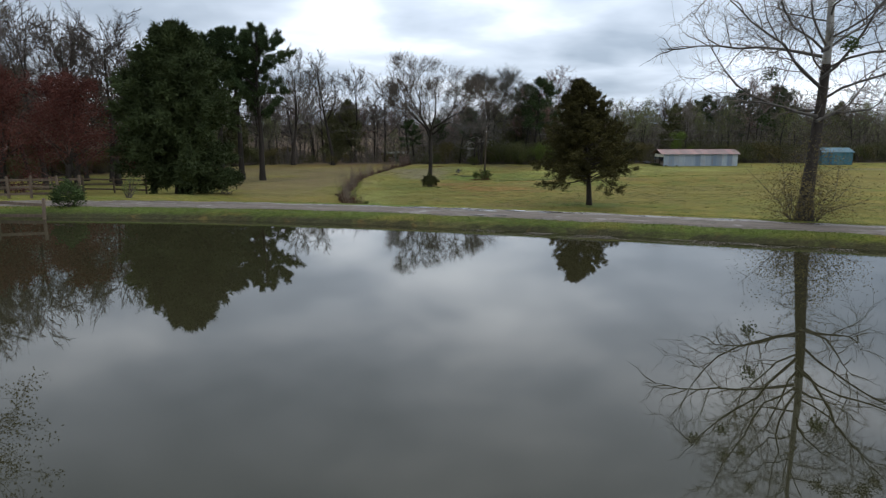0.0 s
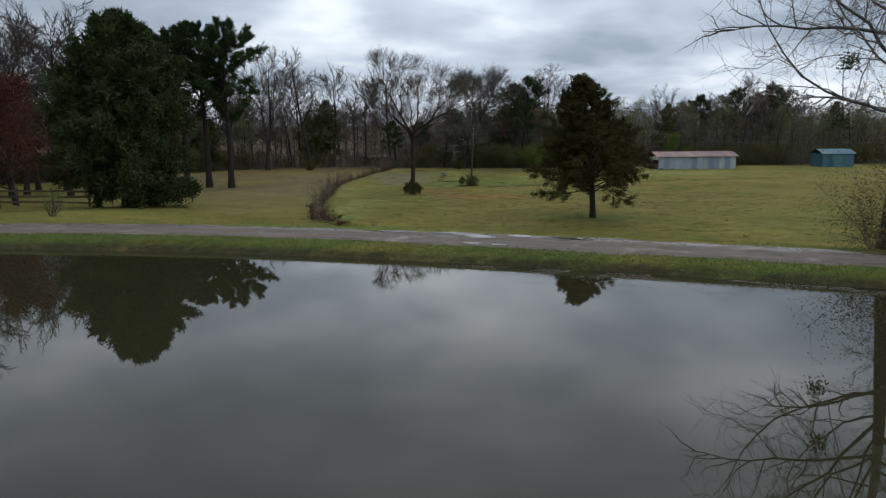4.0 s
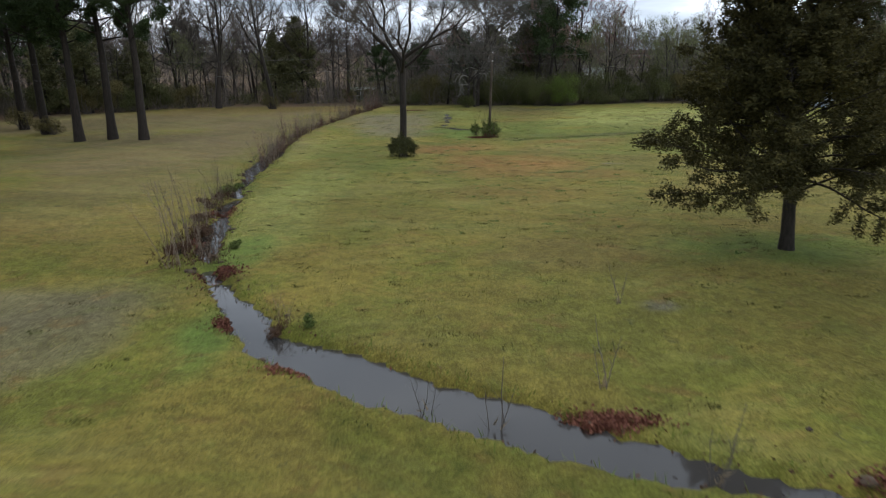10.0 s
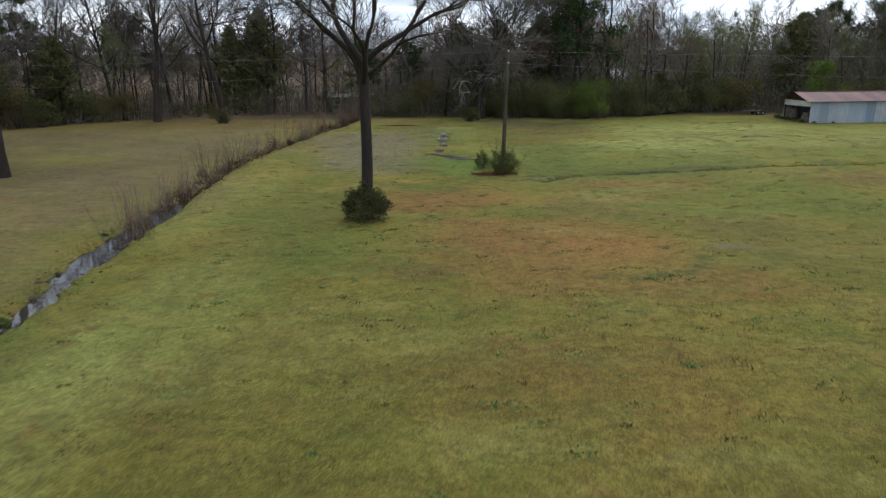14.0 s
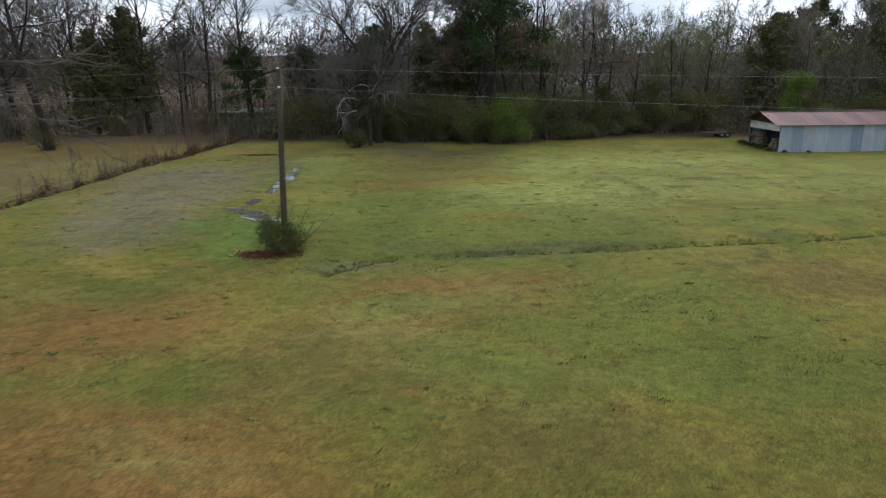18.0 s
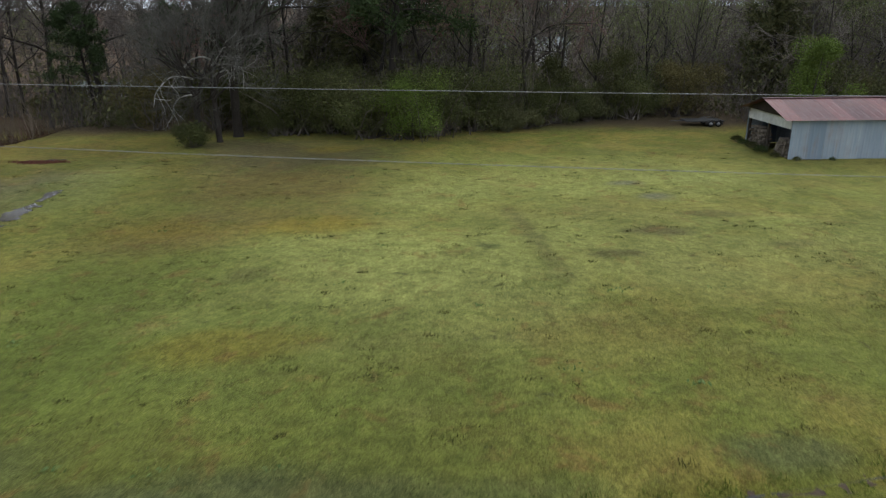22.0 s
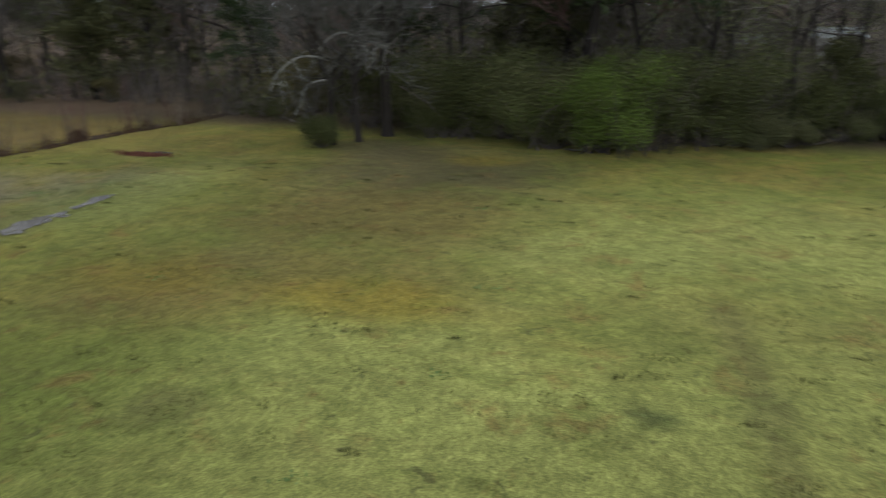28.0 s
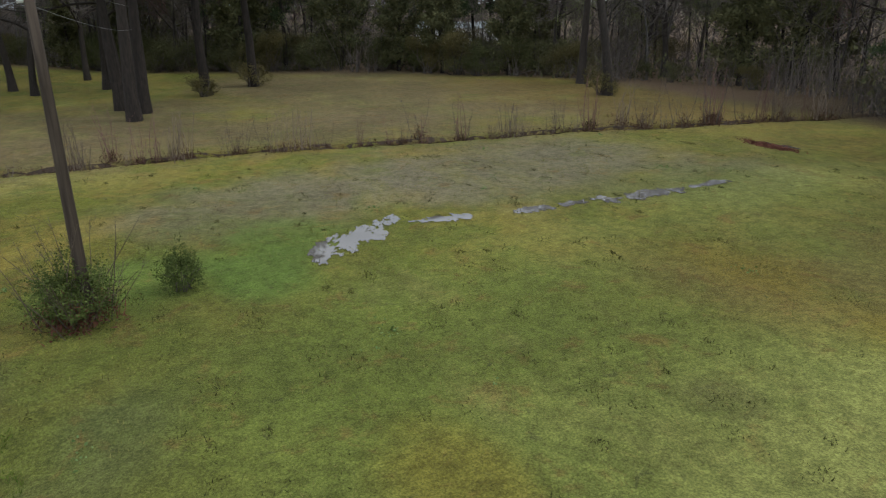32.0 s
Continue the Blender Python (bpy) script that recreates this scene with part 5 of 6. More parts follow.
def build_woods():
    rng = np.random.default_rng(77)
    trees = []
    for k in range(8):
        bark, twig = (BARK, TWIG) if k not in (2, 6) else (ASHEN, TWIG)
        if k == 5:
            twig = REDTWIG
        trees.append(tree_meshes("wood_tree", bare_tree(200 + k, 12.5 + k % 3 * 1.5, 0.19, fork=0.25 + 0.05 * (k % 4), limbs=12, twigs=(8, 10), spread=0.9 + 0.1 * (k % 4), up=0.07, twig_r=0.021, wob=0.2,
                                                        sides=(6, 4, 3, 3), fine=1), bark, twig))
    spec = bare_tree(230, 11, 0.14, fork=0.2, limbs=12, twigs=(7, 7), spread=0.85, up=0.08, twig_r=0.013, sides=(6, 4, 3, 3), fine=1)
    bud = tree_meshes("bud_tree", spec, BARK, TWIG)
    c = np.repeat(spec[2], 8, 0) + rng.normal(0, 0.28, (len(spec[2]) * 8, 3))
    lv, lf = leaves(rng, c, 0.095)
    budleaf = mesh_of("bud_leaves", lv, lf, BUDS)
    ever = [evergreen_meshes("wood_cedar", conifer(240 + k, 10 + 1.5 * k, 0.2, 0.06, 3.4 + 0.3 * k, 62, 20, 0.3, shape=(1.6, 2.4, 3.5)[k], jag=0.5, fall=0.45), BARK, WOODEVER, 0.42, 0.15, 0.95) for k in range(3)]
    pines = [evergreen_meshes("wood_pine", conifer(250 + k, 14, 0.24, 0.42, 4.0, 40, 30, 0.36, shape=4.0, rise=0.1, jag=0.55, fall=0.25, inner=0.4), PINEBARK, PINE, 0.4, 0.1, 1.1) for k in range(2)]
    great = [tree_meshes("great_tree", bare_tree(215 + k, 19, 0.3, fork=0.3, limbs=15, twigs=(9, 11), spread=0.95, up=0.07, twig_r=0.03, sides=(7, 4, 3, 3), fine=1, reach=1.1, top=0.88), BARK, TWIG) for k in range(3)]
    for k, (x, y) in enumerate(((-48, 74), (-53, 82), (-46, 88), (-58, 73), (-62, 84), (-50, 64), (-43, 80), (-55, 93), (-66, 66), (-41, 72), (-60, 60), (-52, 55), (-46, 68), (-57, 66), (-64, 76), (-49, 96), (-44, 60), (-55, 77), (-50, 79), (-60, 68), (-45, 95), (-39, 84), (-53, 70), (-65, 55), (-42, 90))):
        plant_tree("tall_bare_tree", great[k % 3], (x, y, gz(x, y)), "tall bare tree behind the paddock fence", "tree", "tall bare trees", 67 * k, rng.uniform(0.9, 1.1))
    for x, y, s in ((19.5, 136.5, 1.0), (22.5, 138.0, 1.1), (26.0, 137.0, 0.95), (24.0, 141.5, 1.15)):
        plant_tree("budding_maple", trees[5], (x, y, gz(x, y)), "bare tree with a haze of dark red buds", "tree", "red-budded trees", 80 * x, s)
    for k, (x, y) in enumerate(((-18, 144), (-24, 142), (-30, 141), (-12, 146), (-36, 139), (-42, 137), (-7, 144), (-49, 134), (-27, 148), (-39, 146))):
        plant_tree("wood_tree", great[k % 3], (x, y, gz(x, y)), "tall bare deciduous tree in the woods", "tree", "bare woodland trees", 49 * k, rng.uniform(0.8, 1.0))
    taken = [(19.5, 136.5), (22.5, 138), (26, 137), (24, 141.5)]

    def stand(x, y, s=1.0, kind=None):
        u, z, turn = rng.uniform() if kind is None else kind, gz(x, y), rng.uniform(0, 360)
        if u < 0.07:
            plant_evergreen("wood_evergreen", ever[rng.integers(0, 3)], (x, y, z), "dark evergreen cedar in the woods", "tree", "woodland evergreens", turn, s)
        elif u < 0.12:
            plant_evergreen("wood_pine", pines[rng.integers(0, 2)], (x, y, z), "dark round-headed pine in the woods", "tree", "woodland pines", turn, s)
        elif u < 0.28:
            plant_tree("budding_tree", bud, (x, y, z), "slim tree in pale spring bud in the woods", "tree", "budding woodland trees", turn, s, [("bud_haze", budleaf, "pale green buds")])
        else:
            plant_tree("wood_tree", trees[rng.integers(0, 8)], (x, y, z), "bare deciduous tree in the woods", "tree", "bare woodland trees", turn, s)
    for x, y, s, k in ((-46, 121.5, 0.9, 0.05), (-42, 124.5, 0.8, 0.05), (-51, 117, 1.0, 0.05), (-37, 129, 0.85, 0.05), (-55, 112, 1.0, 0.1), (-48, 126, 1.0, 0.1), (62, 146, 1.0, 0.1), (69, 147, 1.05, 0.1), (57, 151, 0.95, 0.1), (14.5, 141, 0.85, 0.05), (11, 144, 0.9, 0.05), (46, 140, 0.85, 0.05), (50, 142, 1.0, 0.2), (54, 139, 0.95, 0.5), (-57, 108, 1.15, 0.05), (-62, 104, 1.1, 0.1), (-66, 112, 1.3, 0.05), (-70, 106, 1.3, 0.1), (-75, 98, 1.3, 0.05), (32, 139, 1.0, 0.2), (36.5, 141, 1.05, 0.2), (29, 142, 1.1, 0.2), (41, 144, 1.1, 0.2)):
        taken.append((x, y))
        stand(x, y, s, k)
    for lo, hi, n, gap in ((1.0, 7, 80, 2.4), (7, 20, 130, 2.8), (20, 55, 130, 4.0)):
        for x, y in edge_spots(rng, n, lo, hi, gap, taken):
            if not (36 < x < 53 and y < 131):
                low = 0.78 if -14 < x < 7 else 0.92 if x < 14 else 1.0
                u = rng.uniform()
                stand(x, y, rng.uniform(0.75, 1.1) * low, 0.2 if x > 14 and u < 0.28 else None)
    shr = [shrub_meshes("thicket", 260 + k, 2.1, 3.6, 7500, 0.09, (OLIVEGREEN, HEDGE, WOODEVER, OLIVE)[k], 14, lumps=15, hollow=0.35) for k in range(4)]
    brush = [stem_clump("wood_brush", 270 + k, 60, 3.6, 2.4, DRY, 150, r=0.015) for k in range(3)]
    taken = []
    for x, y in edge_spots(rng, 120, 0.3, 3.5, 1.5, taken) + edge_spots(rng, 90, 3.5, 13, 2.2, taken):
        if 36 < x < 53 and y < 130:
            continue
        west = -30 < x < -1
        if rng.uniform() < (0.4 if west else 0.12):
            plant_shrub("wood_brush", brush[rng.integers(0, 3)], (x, y, gz(x, y)), "bare tangled undergrowth at the wood's edge", "undergrowth", "woodland undergrowth", rng.uniform(0, 360), rng.uniform(0.7, 1.25))
        else:
            s = rng.uniform(0.7, 1.05) * (0.62 if west else 1.15)
            plant_shrub("thicket_shrub", shr[rng.integers(0, 4)], (x, y, gz(x, y)), "dense evergreen shrub at the wood's edge", "shrub", "thicket shrubs", rng.uniform(0, 360), s)
    hedge = [shrub_meshes("hedge_shrub", 290 + k, (1.9, 1.5, 2.3, 1.2)[k], (3.2, 2.2, 3.8, 4.4)[k], 10000, 0.075, (HEDGE, WOODEVER, HEDGE, OLIVEGREEN)[k], 14, lumps=(15, 9, 20, 12)[k], hollow=0.3) for k in range(4)]
    for k in range(44):
        i = int(np.argmin(np.abs(WOOD_EDGE[:, 0] - (7.5 + k * 0.72))))
        x, y = WOOD_EDGE[i] + np.array((rng.normal(0, 0.4), rng.uniform(-0.6, 2.4)))
        if 35.2 < x:
            continue
        plant_shrub("hedge_shrub", hedge[rng.integers(0, 4)], (x, y, gz(x, y)), "rounded olive-green shrub at the wood's edge", "shrub", "hedge of shrubs", rng.uniform(0, 360), rng.uniform(0.4, 1.4))
        if k % 2 == 0:
            plant_shrub("wood_brush", brush[k % 3], (x + 0.8, y + 2.6, gz(x + 0.8, y + 2.6)), "bare tangled undergrowth at the wood's edge", "undergrowth", "woodland undergrowth", rng.uniform(0, 360), rng.uniform(0.7, 1.2))
    # the bright green shrub, and the young tree by the shed
    b = shrub_meshes("green_shrub", 280, 2.5, 4.4, 30000, 0.075, BRIGHT, 14, lumps=26, hollow=0.15)
    plant_shrub("green_shrub", b, (18.2, 129.4, gz(18.2, 129.4)), "large fresh green shrub at the wood's edge")
    b = shrub_meshes("young_tree", 283, 1.8, 6.9, 16000, 0.10, BRIGHT, 14, lumps=26, hollow=0.2)
    plant_shrub("young_tree", b, (43.5, 130.2, gz(43.5, 130.2)), "young tree in bright yellow-green leaf behind the shed", "tree")
    # the tangle under the trees
    t = np.gradient(WOOD_EDGE, axis=0)
    t /= np.linalg.norm(t, axis=1)[:, None]
    nrm = np.stack((-t[:, 1], t[:, 0]), 1)
    for nm, n, lo, hi, top, L, W, mat, lb in (("undergrowth", 130000, 1.0, 50, 6.0, 0.9, 0.045, TWIG, "dense leafless undergrowth filling the woods"),
                                              ("evergreen_undergrowth", 120000, 1.5, 42, 6.0, 0.34, 0.2, WOODEVER, "dark evergreen undergrowth filling the woods"),
                                              ("twig_tangle", 210000, 7, 75, 12.0, 1.5, 0.05, TWIG, "grey tangle of thin branches deep in the woods")):
        k = rng.integers(1, len(WOOD_EDGE) - 1, n)
        b = lo + (hi - lo) * rng.uniform(0, 1, n) ** 1.4
        q = WOOD_EDGE[k] + nrm[k] * b[:, None] + rng.normal(0, 0.6, (n, 2))
        lump = 0.55 + 0.45 * np.sin(q[:, 0] * 0.55 + 2 * np.sin(q[:, 1] * 0.31)) * np.sin(q[:, 1] * 0.5 + q[:, 0] * 0.13)
        ok = ~((q[:, 0] > 36) & (q[:, 0] < 53) & (q[:, 1] < 131))
        ok &= ~((q[:, 0] < -12) & (q[:, 1] > 112 + 0.35 * (q[:, 0] + 60)) & (rng.uniform(0, 1, len(q)) < 0.7))
        lump = lump * np.where(q[:, 0] < -12, 0.6, 1.0)
        q, lump = q[ok], lump[ok]
        z = lay(q[:, 0], q[:, 1]) + rng.uniform(0, 1, len(q)) ** 1.3 * top * lump
        v, f = blades(rng, np.column_stack((q, z)), np.tile((0, 0, 0.9), (len(q), 1)), L, W, 0.6)
        tagged(new(nm, mesh_of(nm, v, f, mat)), lb, "undergrowth", kind="stuff")


def far_woods():
    """The wooded skyline far off: many ragged clumps, one sheet of stuff."""
    rng = np.random.default_rng(301)
    C = []
    for _ in range(2400):
        a = rng.uniform(-2.9, 2.9)
        d = rng.uniform(80, 220)
        x, y = 10 + math.sin(a) * d * 1.2, 110 + math.cos(a) * d
        if y < WOOD_EDGE[np.argmin(np.abs(WOOD_EDGE[:, 0] - x))][1] + 40 and -110 < x < 118 or y < 40 and abs(x) < 130:
            continue
        h = rng.uniform(9, 14.5)
        n = 100
        u = rng.uniform(0, 1, n) ** 0.7
        z = float(lay(np.array([x]), np.array([y]))[0])
        C.append(np.column_stack((x + rng.normal(0, 2.6, n) * (1.2 - u * 0.6), y + rng.normal(0, 2.3, n) * (1.2 - u * 0.7), z + u * h)))
    c = np.concatenate(C)
    v, f = blades(rng, c, np.tile((0, 0, 0.8), (len(c), 1)), 1.7, 0.13, 0.7)
    tagged(new("far_woods", mesh_of("far_woods", v, f, TWIG)), "distant leafless woods along the skyline", "woods", kind="stuff")


build_woods(), far_woods()


# ---- brush along the creek and the ditch ----
def build_brush():
    rng = np.random.default_rng(91)
    cl = [stem_clump("creek_brush", 300 + k, 8, 2.5, 0.6, OLDLEAF, 120, DRYSTEM, r=0.008) for k in range(4)]
    for x, y, s in ((-7.4, 53.9, 1.0), (-7.0, 55.2, 1.25), (-7.9, 56.4, 1.1), (-6.4, 54.6, 0.7), (-8.1, 58.0, 0.9), (-3.2, 48.9, 0.55), (-9.2, 66.6, 0.75), (-9.4, 65.6, 0.8), (-9.9, 72.6, 0.5), (-8.7, 61.6, 0.55), (-9.0, 64.2, 0.7), (-8.0, 59.4, 0.8), (-8.6, 60.4, 0.6)):
        plant_shrub("creek_brush", cl[rng.integers(0, 4)], (x, y, gz(x, y)), "bare saplings and dry weeds on the creek bank", "brush", "creek bank brush", rng.uniform(0, 360), s)
    dk = shrub_meshes("creek_thicket", 307, 0.75, 0.62, 1500, 0.075, OLDLEAF, 30)
    for x, y, s in ((-8.0, 58.6, 0.85), (-8.8, 61.0, 0.5), (-9.4, 63.8, 0.6), (-9.6, 66.2, 0.5), (-7.8, 55.6, 0.6), (-3.3, 48.7, 0.4)):
        plant_shrub("creek_thicket", dk, (x, y, gz(x, y)), "tangled brown dead brush on the creek bank", "brush", "creek thickets", rng.uniform(0, 360), s)
    gr = shrub_meshes("creek_green", 305, 0.5, 0.42, 700, 0.08, FEATHER, 8)
    for x, y, s in ((-2.6, 48.9, 0.6), (-6.2, 56.3, 0.6), (-9.6, 68.0, 1.0), (-9.9, 71.0, 0.8)):
        plant_shrub("creek_shrub", gr, (x, y, gz(x, y)), "low green shrub on the creek bank", "shrub", "creek bank shrubs", rng.uniform(0, 360), s)
    reed = stem_clump("reed", 309, 3, 1.2, 0.12, DRY, 8, r=0.006)
    for x, y in ((0.1, 44.9), (1.2, 44.3), (4.2, 42.6), (3.3, 45.5), (4.8, 50)):
        plant_shrub("dry_stalks", reed, (x, y, gz(x, y)), "a few thin dry weed stalks", "weeds", "dry weed stalks", rng.uniform(0, 360), rng.uniform(0.8, 1.2))
    tall = [stem_clump("ditch_brush", 320 + k, (9, 13, 6, 16)[k], 2.5, (0.35, 0.5, 0.4, 0.9)[k], OLDLEAF, 130, (REDTWIG, DRYSTEM, TWIG, DRYSTEM)[k], 0.009) for k in range(4)]
    p = CREEK_PATH[(CREEK_PATH[:, 1] > 80) & (CREEK_PATH[:, 1] < 134)]
    for k in range(64):
        x, y = p[int(len(p) * min(0.99, max(0, k + rng.normal(0, 0.9)) / 64))] + rng.normal(0, 0.3, 2)
        plant_shrub("ditch_brush", tall[rng.integers(0, 4)], (x, y, gz(x, y)), "bare brown saplings and weeds in the ditch", "brush", "ditch brush", rng.uniform(0, 360),
                    rng.uniform(0.5, 1.0) if y < 118 else rng.uniform(0.8, 1.4))
    # mats of fallen leaves by the creek
    for cx, cy, rx, ry in ((7.3, 42.3, 1.0, 0.4), (3.0, 44.3, 0.9, 0.3), (-2.0, 46.5, 0.9, 0.3), (-5.9, 53.3, 0.5, 0.6), (-4.4, 49.3, 0.4, 0.5), (-7.7, 57.6, 0.4, 0.9), (-8.5, 62.8, 0.4, 0.8), (5.0, 96.0, 1.0, 0.6), (-1.5, 123.4, 1.2, 0.4)):
        n = int(1200 + 3400 * rx * ry)
        x, y = rng.normal(cx, rx * 0.5, n), rng.normal(cy, ry * 0.5, n)
        lv, lf = leaves(rng, np.column_stack((x, y, ground_z(x, y) + np.abs(rng.normal(0.015, 0.025, n)))), 0.075)
        tagged(new("leaf_drift", mesh_of("leaf_drift", lv, lf, DEADLEAF)), "drift of wet russet fallen leaves", "leaves", kind="stuff")




def build_floating_leaves():
    """Pale fallen leaves drifted on the pond along the bank."""
    rng = np.random.default_rng(99)
    n = 7000
    x = rng.normal(8.5, 4.6, n)
    y = shore_y(x) - 0.15 - np.abs(rng.normal(0, 1.1, n)) * (0.5 + 0.8 * np.sin(x * 1.3 + 1) ** 2)
    keep = np.sin(x * 2.1 + 2 * np.sin(y * 1.7)) * np.sin(y * 3.1 + x) > -0.1
    c = np.column_stack((x, y, rng.uniform(0.004, 0.012, n)))[keep]
    d = rng.normal(0, 1, (len(c), 3)) * np.array((1, 1, 0.03))
    s = np.cross(d, (0, 0, 1.0))
    d, s = (q / np.linalg.norm(q, axis=1)[:, None] * rng.uniform(0.010, 0.034, len(c))[:, None] for q in (d, s))
    v = np.stack((c - d, c + s * 0.6, c + d, c - s * 0.6), 1).reshape(-1, 3)
    v[:, 2] = np.clip(v[:, 2], 0.003, 0.03)
    f = np.arange(len(v)).reshape(-1, 4)
    tagged(new("floating_leaves", mesh_of("floating_leaves", v, f, FILM)), "pale fallen leaves floating along the pond's edge", "leaves", kind="stuff")


def build_weeds():
    """Blue-green weed tufts and dark rosettes in the lawn, and dead leaves along the ditch."""
    rng = np.random.default_rng(95)
    C = []
    for _ in range(170):
        x, y = (rng.normal(6, 5), rng.normal(71, 7)) if rng.uniform() < 0.45 else (rng.uniform(-8, 34), rng.uniform(48, 122))
        n = rng.integers(6, 36)
        r = rng.uniform(0.05, 0.18)
        px, py = rng.normal(x, r * 1.6, n), rng.normal(y, r * 0.8, n)
        C.append(np.column_stack((px, py, ground_z(px, py) + rng.uniform(0, 0.05, n))))
    lv, lf = leaves(rng, np.concatenate(C), 0.07)
    tagged(new("lawn_weeds", mesh_of("lawn_weeds", lv, lf, WEED)), "blue-green weed tufts scattered in the lawn", "weeds", kind="stuff")
    p = CREEK_PATH[(CREEK_PATH[:, 1] > 42) & (CREEK_PATH[:, 1] < 134)]
    n = 15000
    q = p[rng.integers(0, len(p), n)] + rng.normal(0, 0.4, (n, 2))
    keep = (q[:, 1] > 84) | (rng.uniform(0, 1, n) < 0.35) & (line_dist(q[:, 0], q[:, 1], CREEK_PATH[::2]) - creek_half(q[:, 1]) > -0.05)
    q = q[keep]
    lv, lf = leaves(rng, np.column_stack((q, ground_z(q[:, 0], q[:, 1]) + np.abs(rng.normal(0.02, 0.05, len(q))))), 0.08)
    tagged(new("ditch_leaves", mesh_of("ditch_leaves", lv, lf, OLDLEAF)), "dead brown leaves and weeds lining the ditch", "leaves", kind="stuff")
    # stones and clods in the creek
    stone = []
    for k in range(4):
        bm = bmesh.new()
        bmesh.ops.create_icosphere(bm, subdivisions=2, radius=0.5)
        for v in bm.verts:
            v.co *= 1 + 0.35 * noise.noise(v.co * 2.2 + Vector((k * 7, 0, 0)))
            v.co.z *= 0.6
        stone.append(bm_mesh("creek_clod", bm, SOIL, True))
    for k in range(240):
        i = rng.integers(0, len(CREEK_PATH))
        x, y = CREEK_PATH[i] + rng.normal(0, 0.5, 2)
        if not (40 < y < 84 and x < 14):
            continue
        ob = new("creek_clod", stone[k % 4])
        s = rng.uniform(0.1, 0.34)
        ob.matrix_basis = pose(x, y, gz(x, y), 0, 0, rng.uniform(0, 360)) @ Matrix.Diagonal((s, s * 0.8, s * 0.7, 1))
        tagged(ob, "dark wet clod of earth in the creek", "clod", "creek clods")


build_brush(), build_weeds(), build_floating_leaves()

# ---- sheds, fence, pole ----
def rib_sheet(name, w, h, material, rib=0.2, depth=0.018, thick=0.004):
    """A ribbed metal sheet in the x-z plane, standing on z = 0, with real thickness."""
    n = max(2, int(round(w / rib)))
    prof = []
    for i in range(n):
        x = i * w / n
        prof += [(x, 0), (x + 0.62 * w / n, 0), (x + 0.70 * w / n, -depth), (x + 0.92 * w / n, -depth)]
    prof.append((w, 0))
    V, F, m = [], [], len(prof)
    for z in (0, h):
        for off in (0, thick):
            V += [(x, y + off, z) for x, y in prof]
    for i in range(m - 1):
        F += [(i, i + 1, 2 * m + i + 1, 2 * m + i), (m + i + 1, m + i, 3 * m + i, 3 * m + i + 1), (i + 1, i, m + i, m + i + 1), (2 * m + i, 2 * m + i + 1, 3 * m + i + 1, 3 * m + i)]
    return mesh_of(name, V, F, material)


SX, SY, SL, SD, SZ = 38.4, 121.8, 12.9, 5.2, -2.1


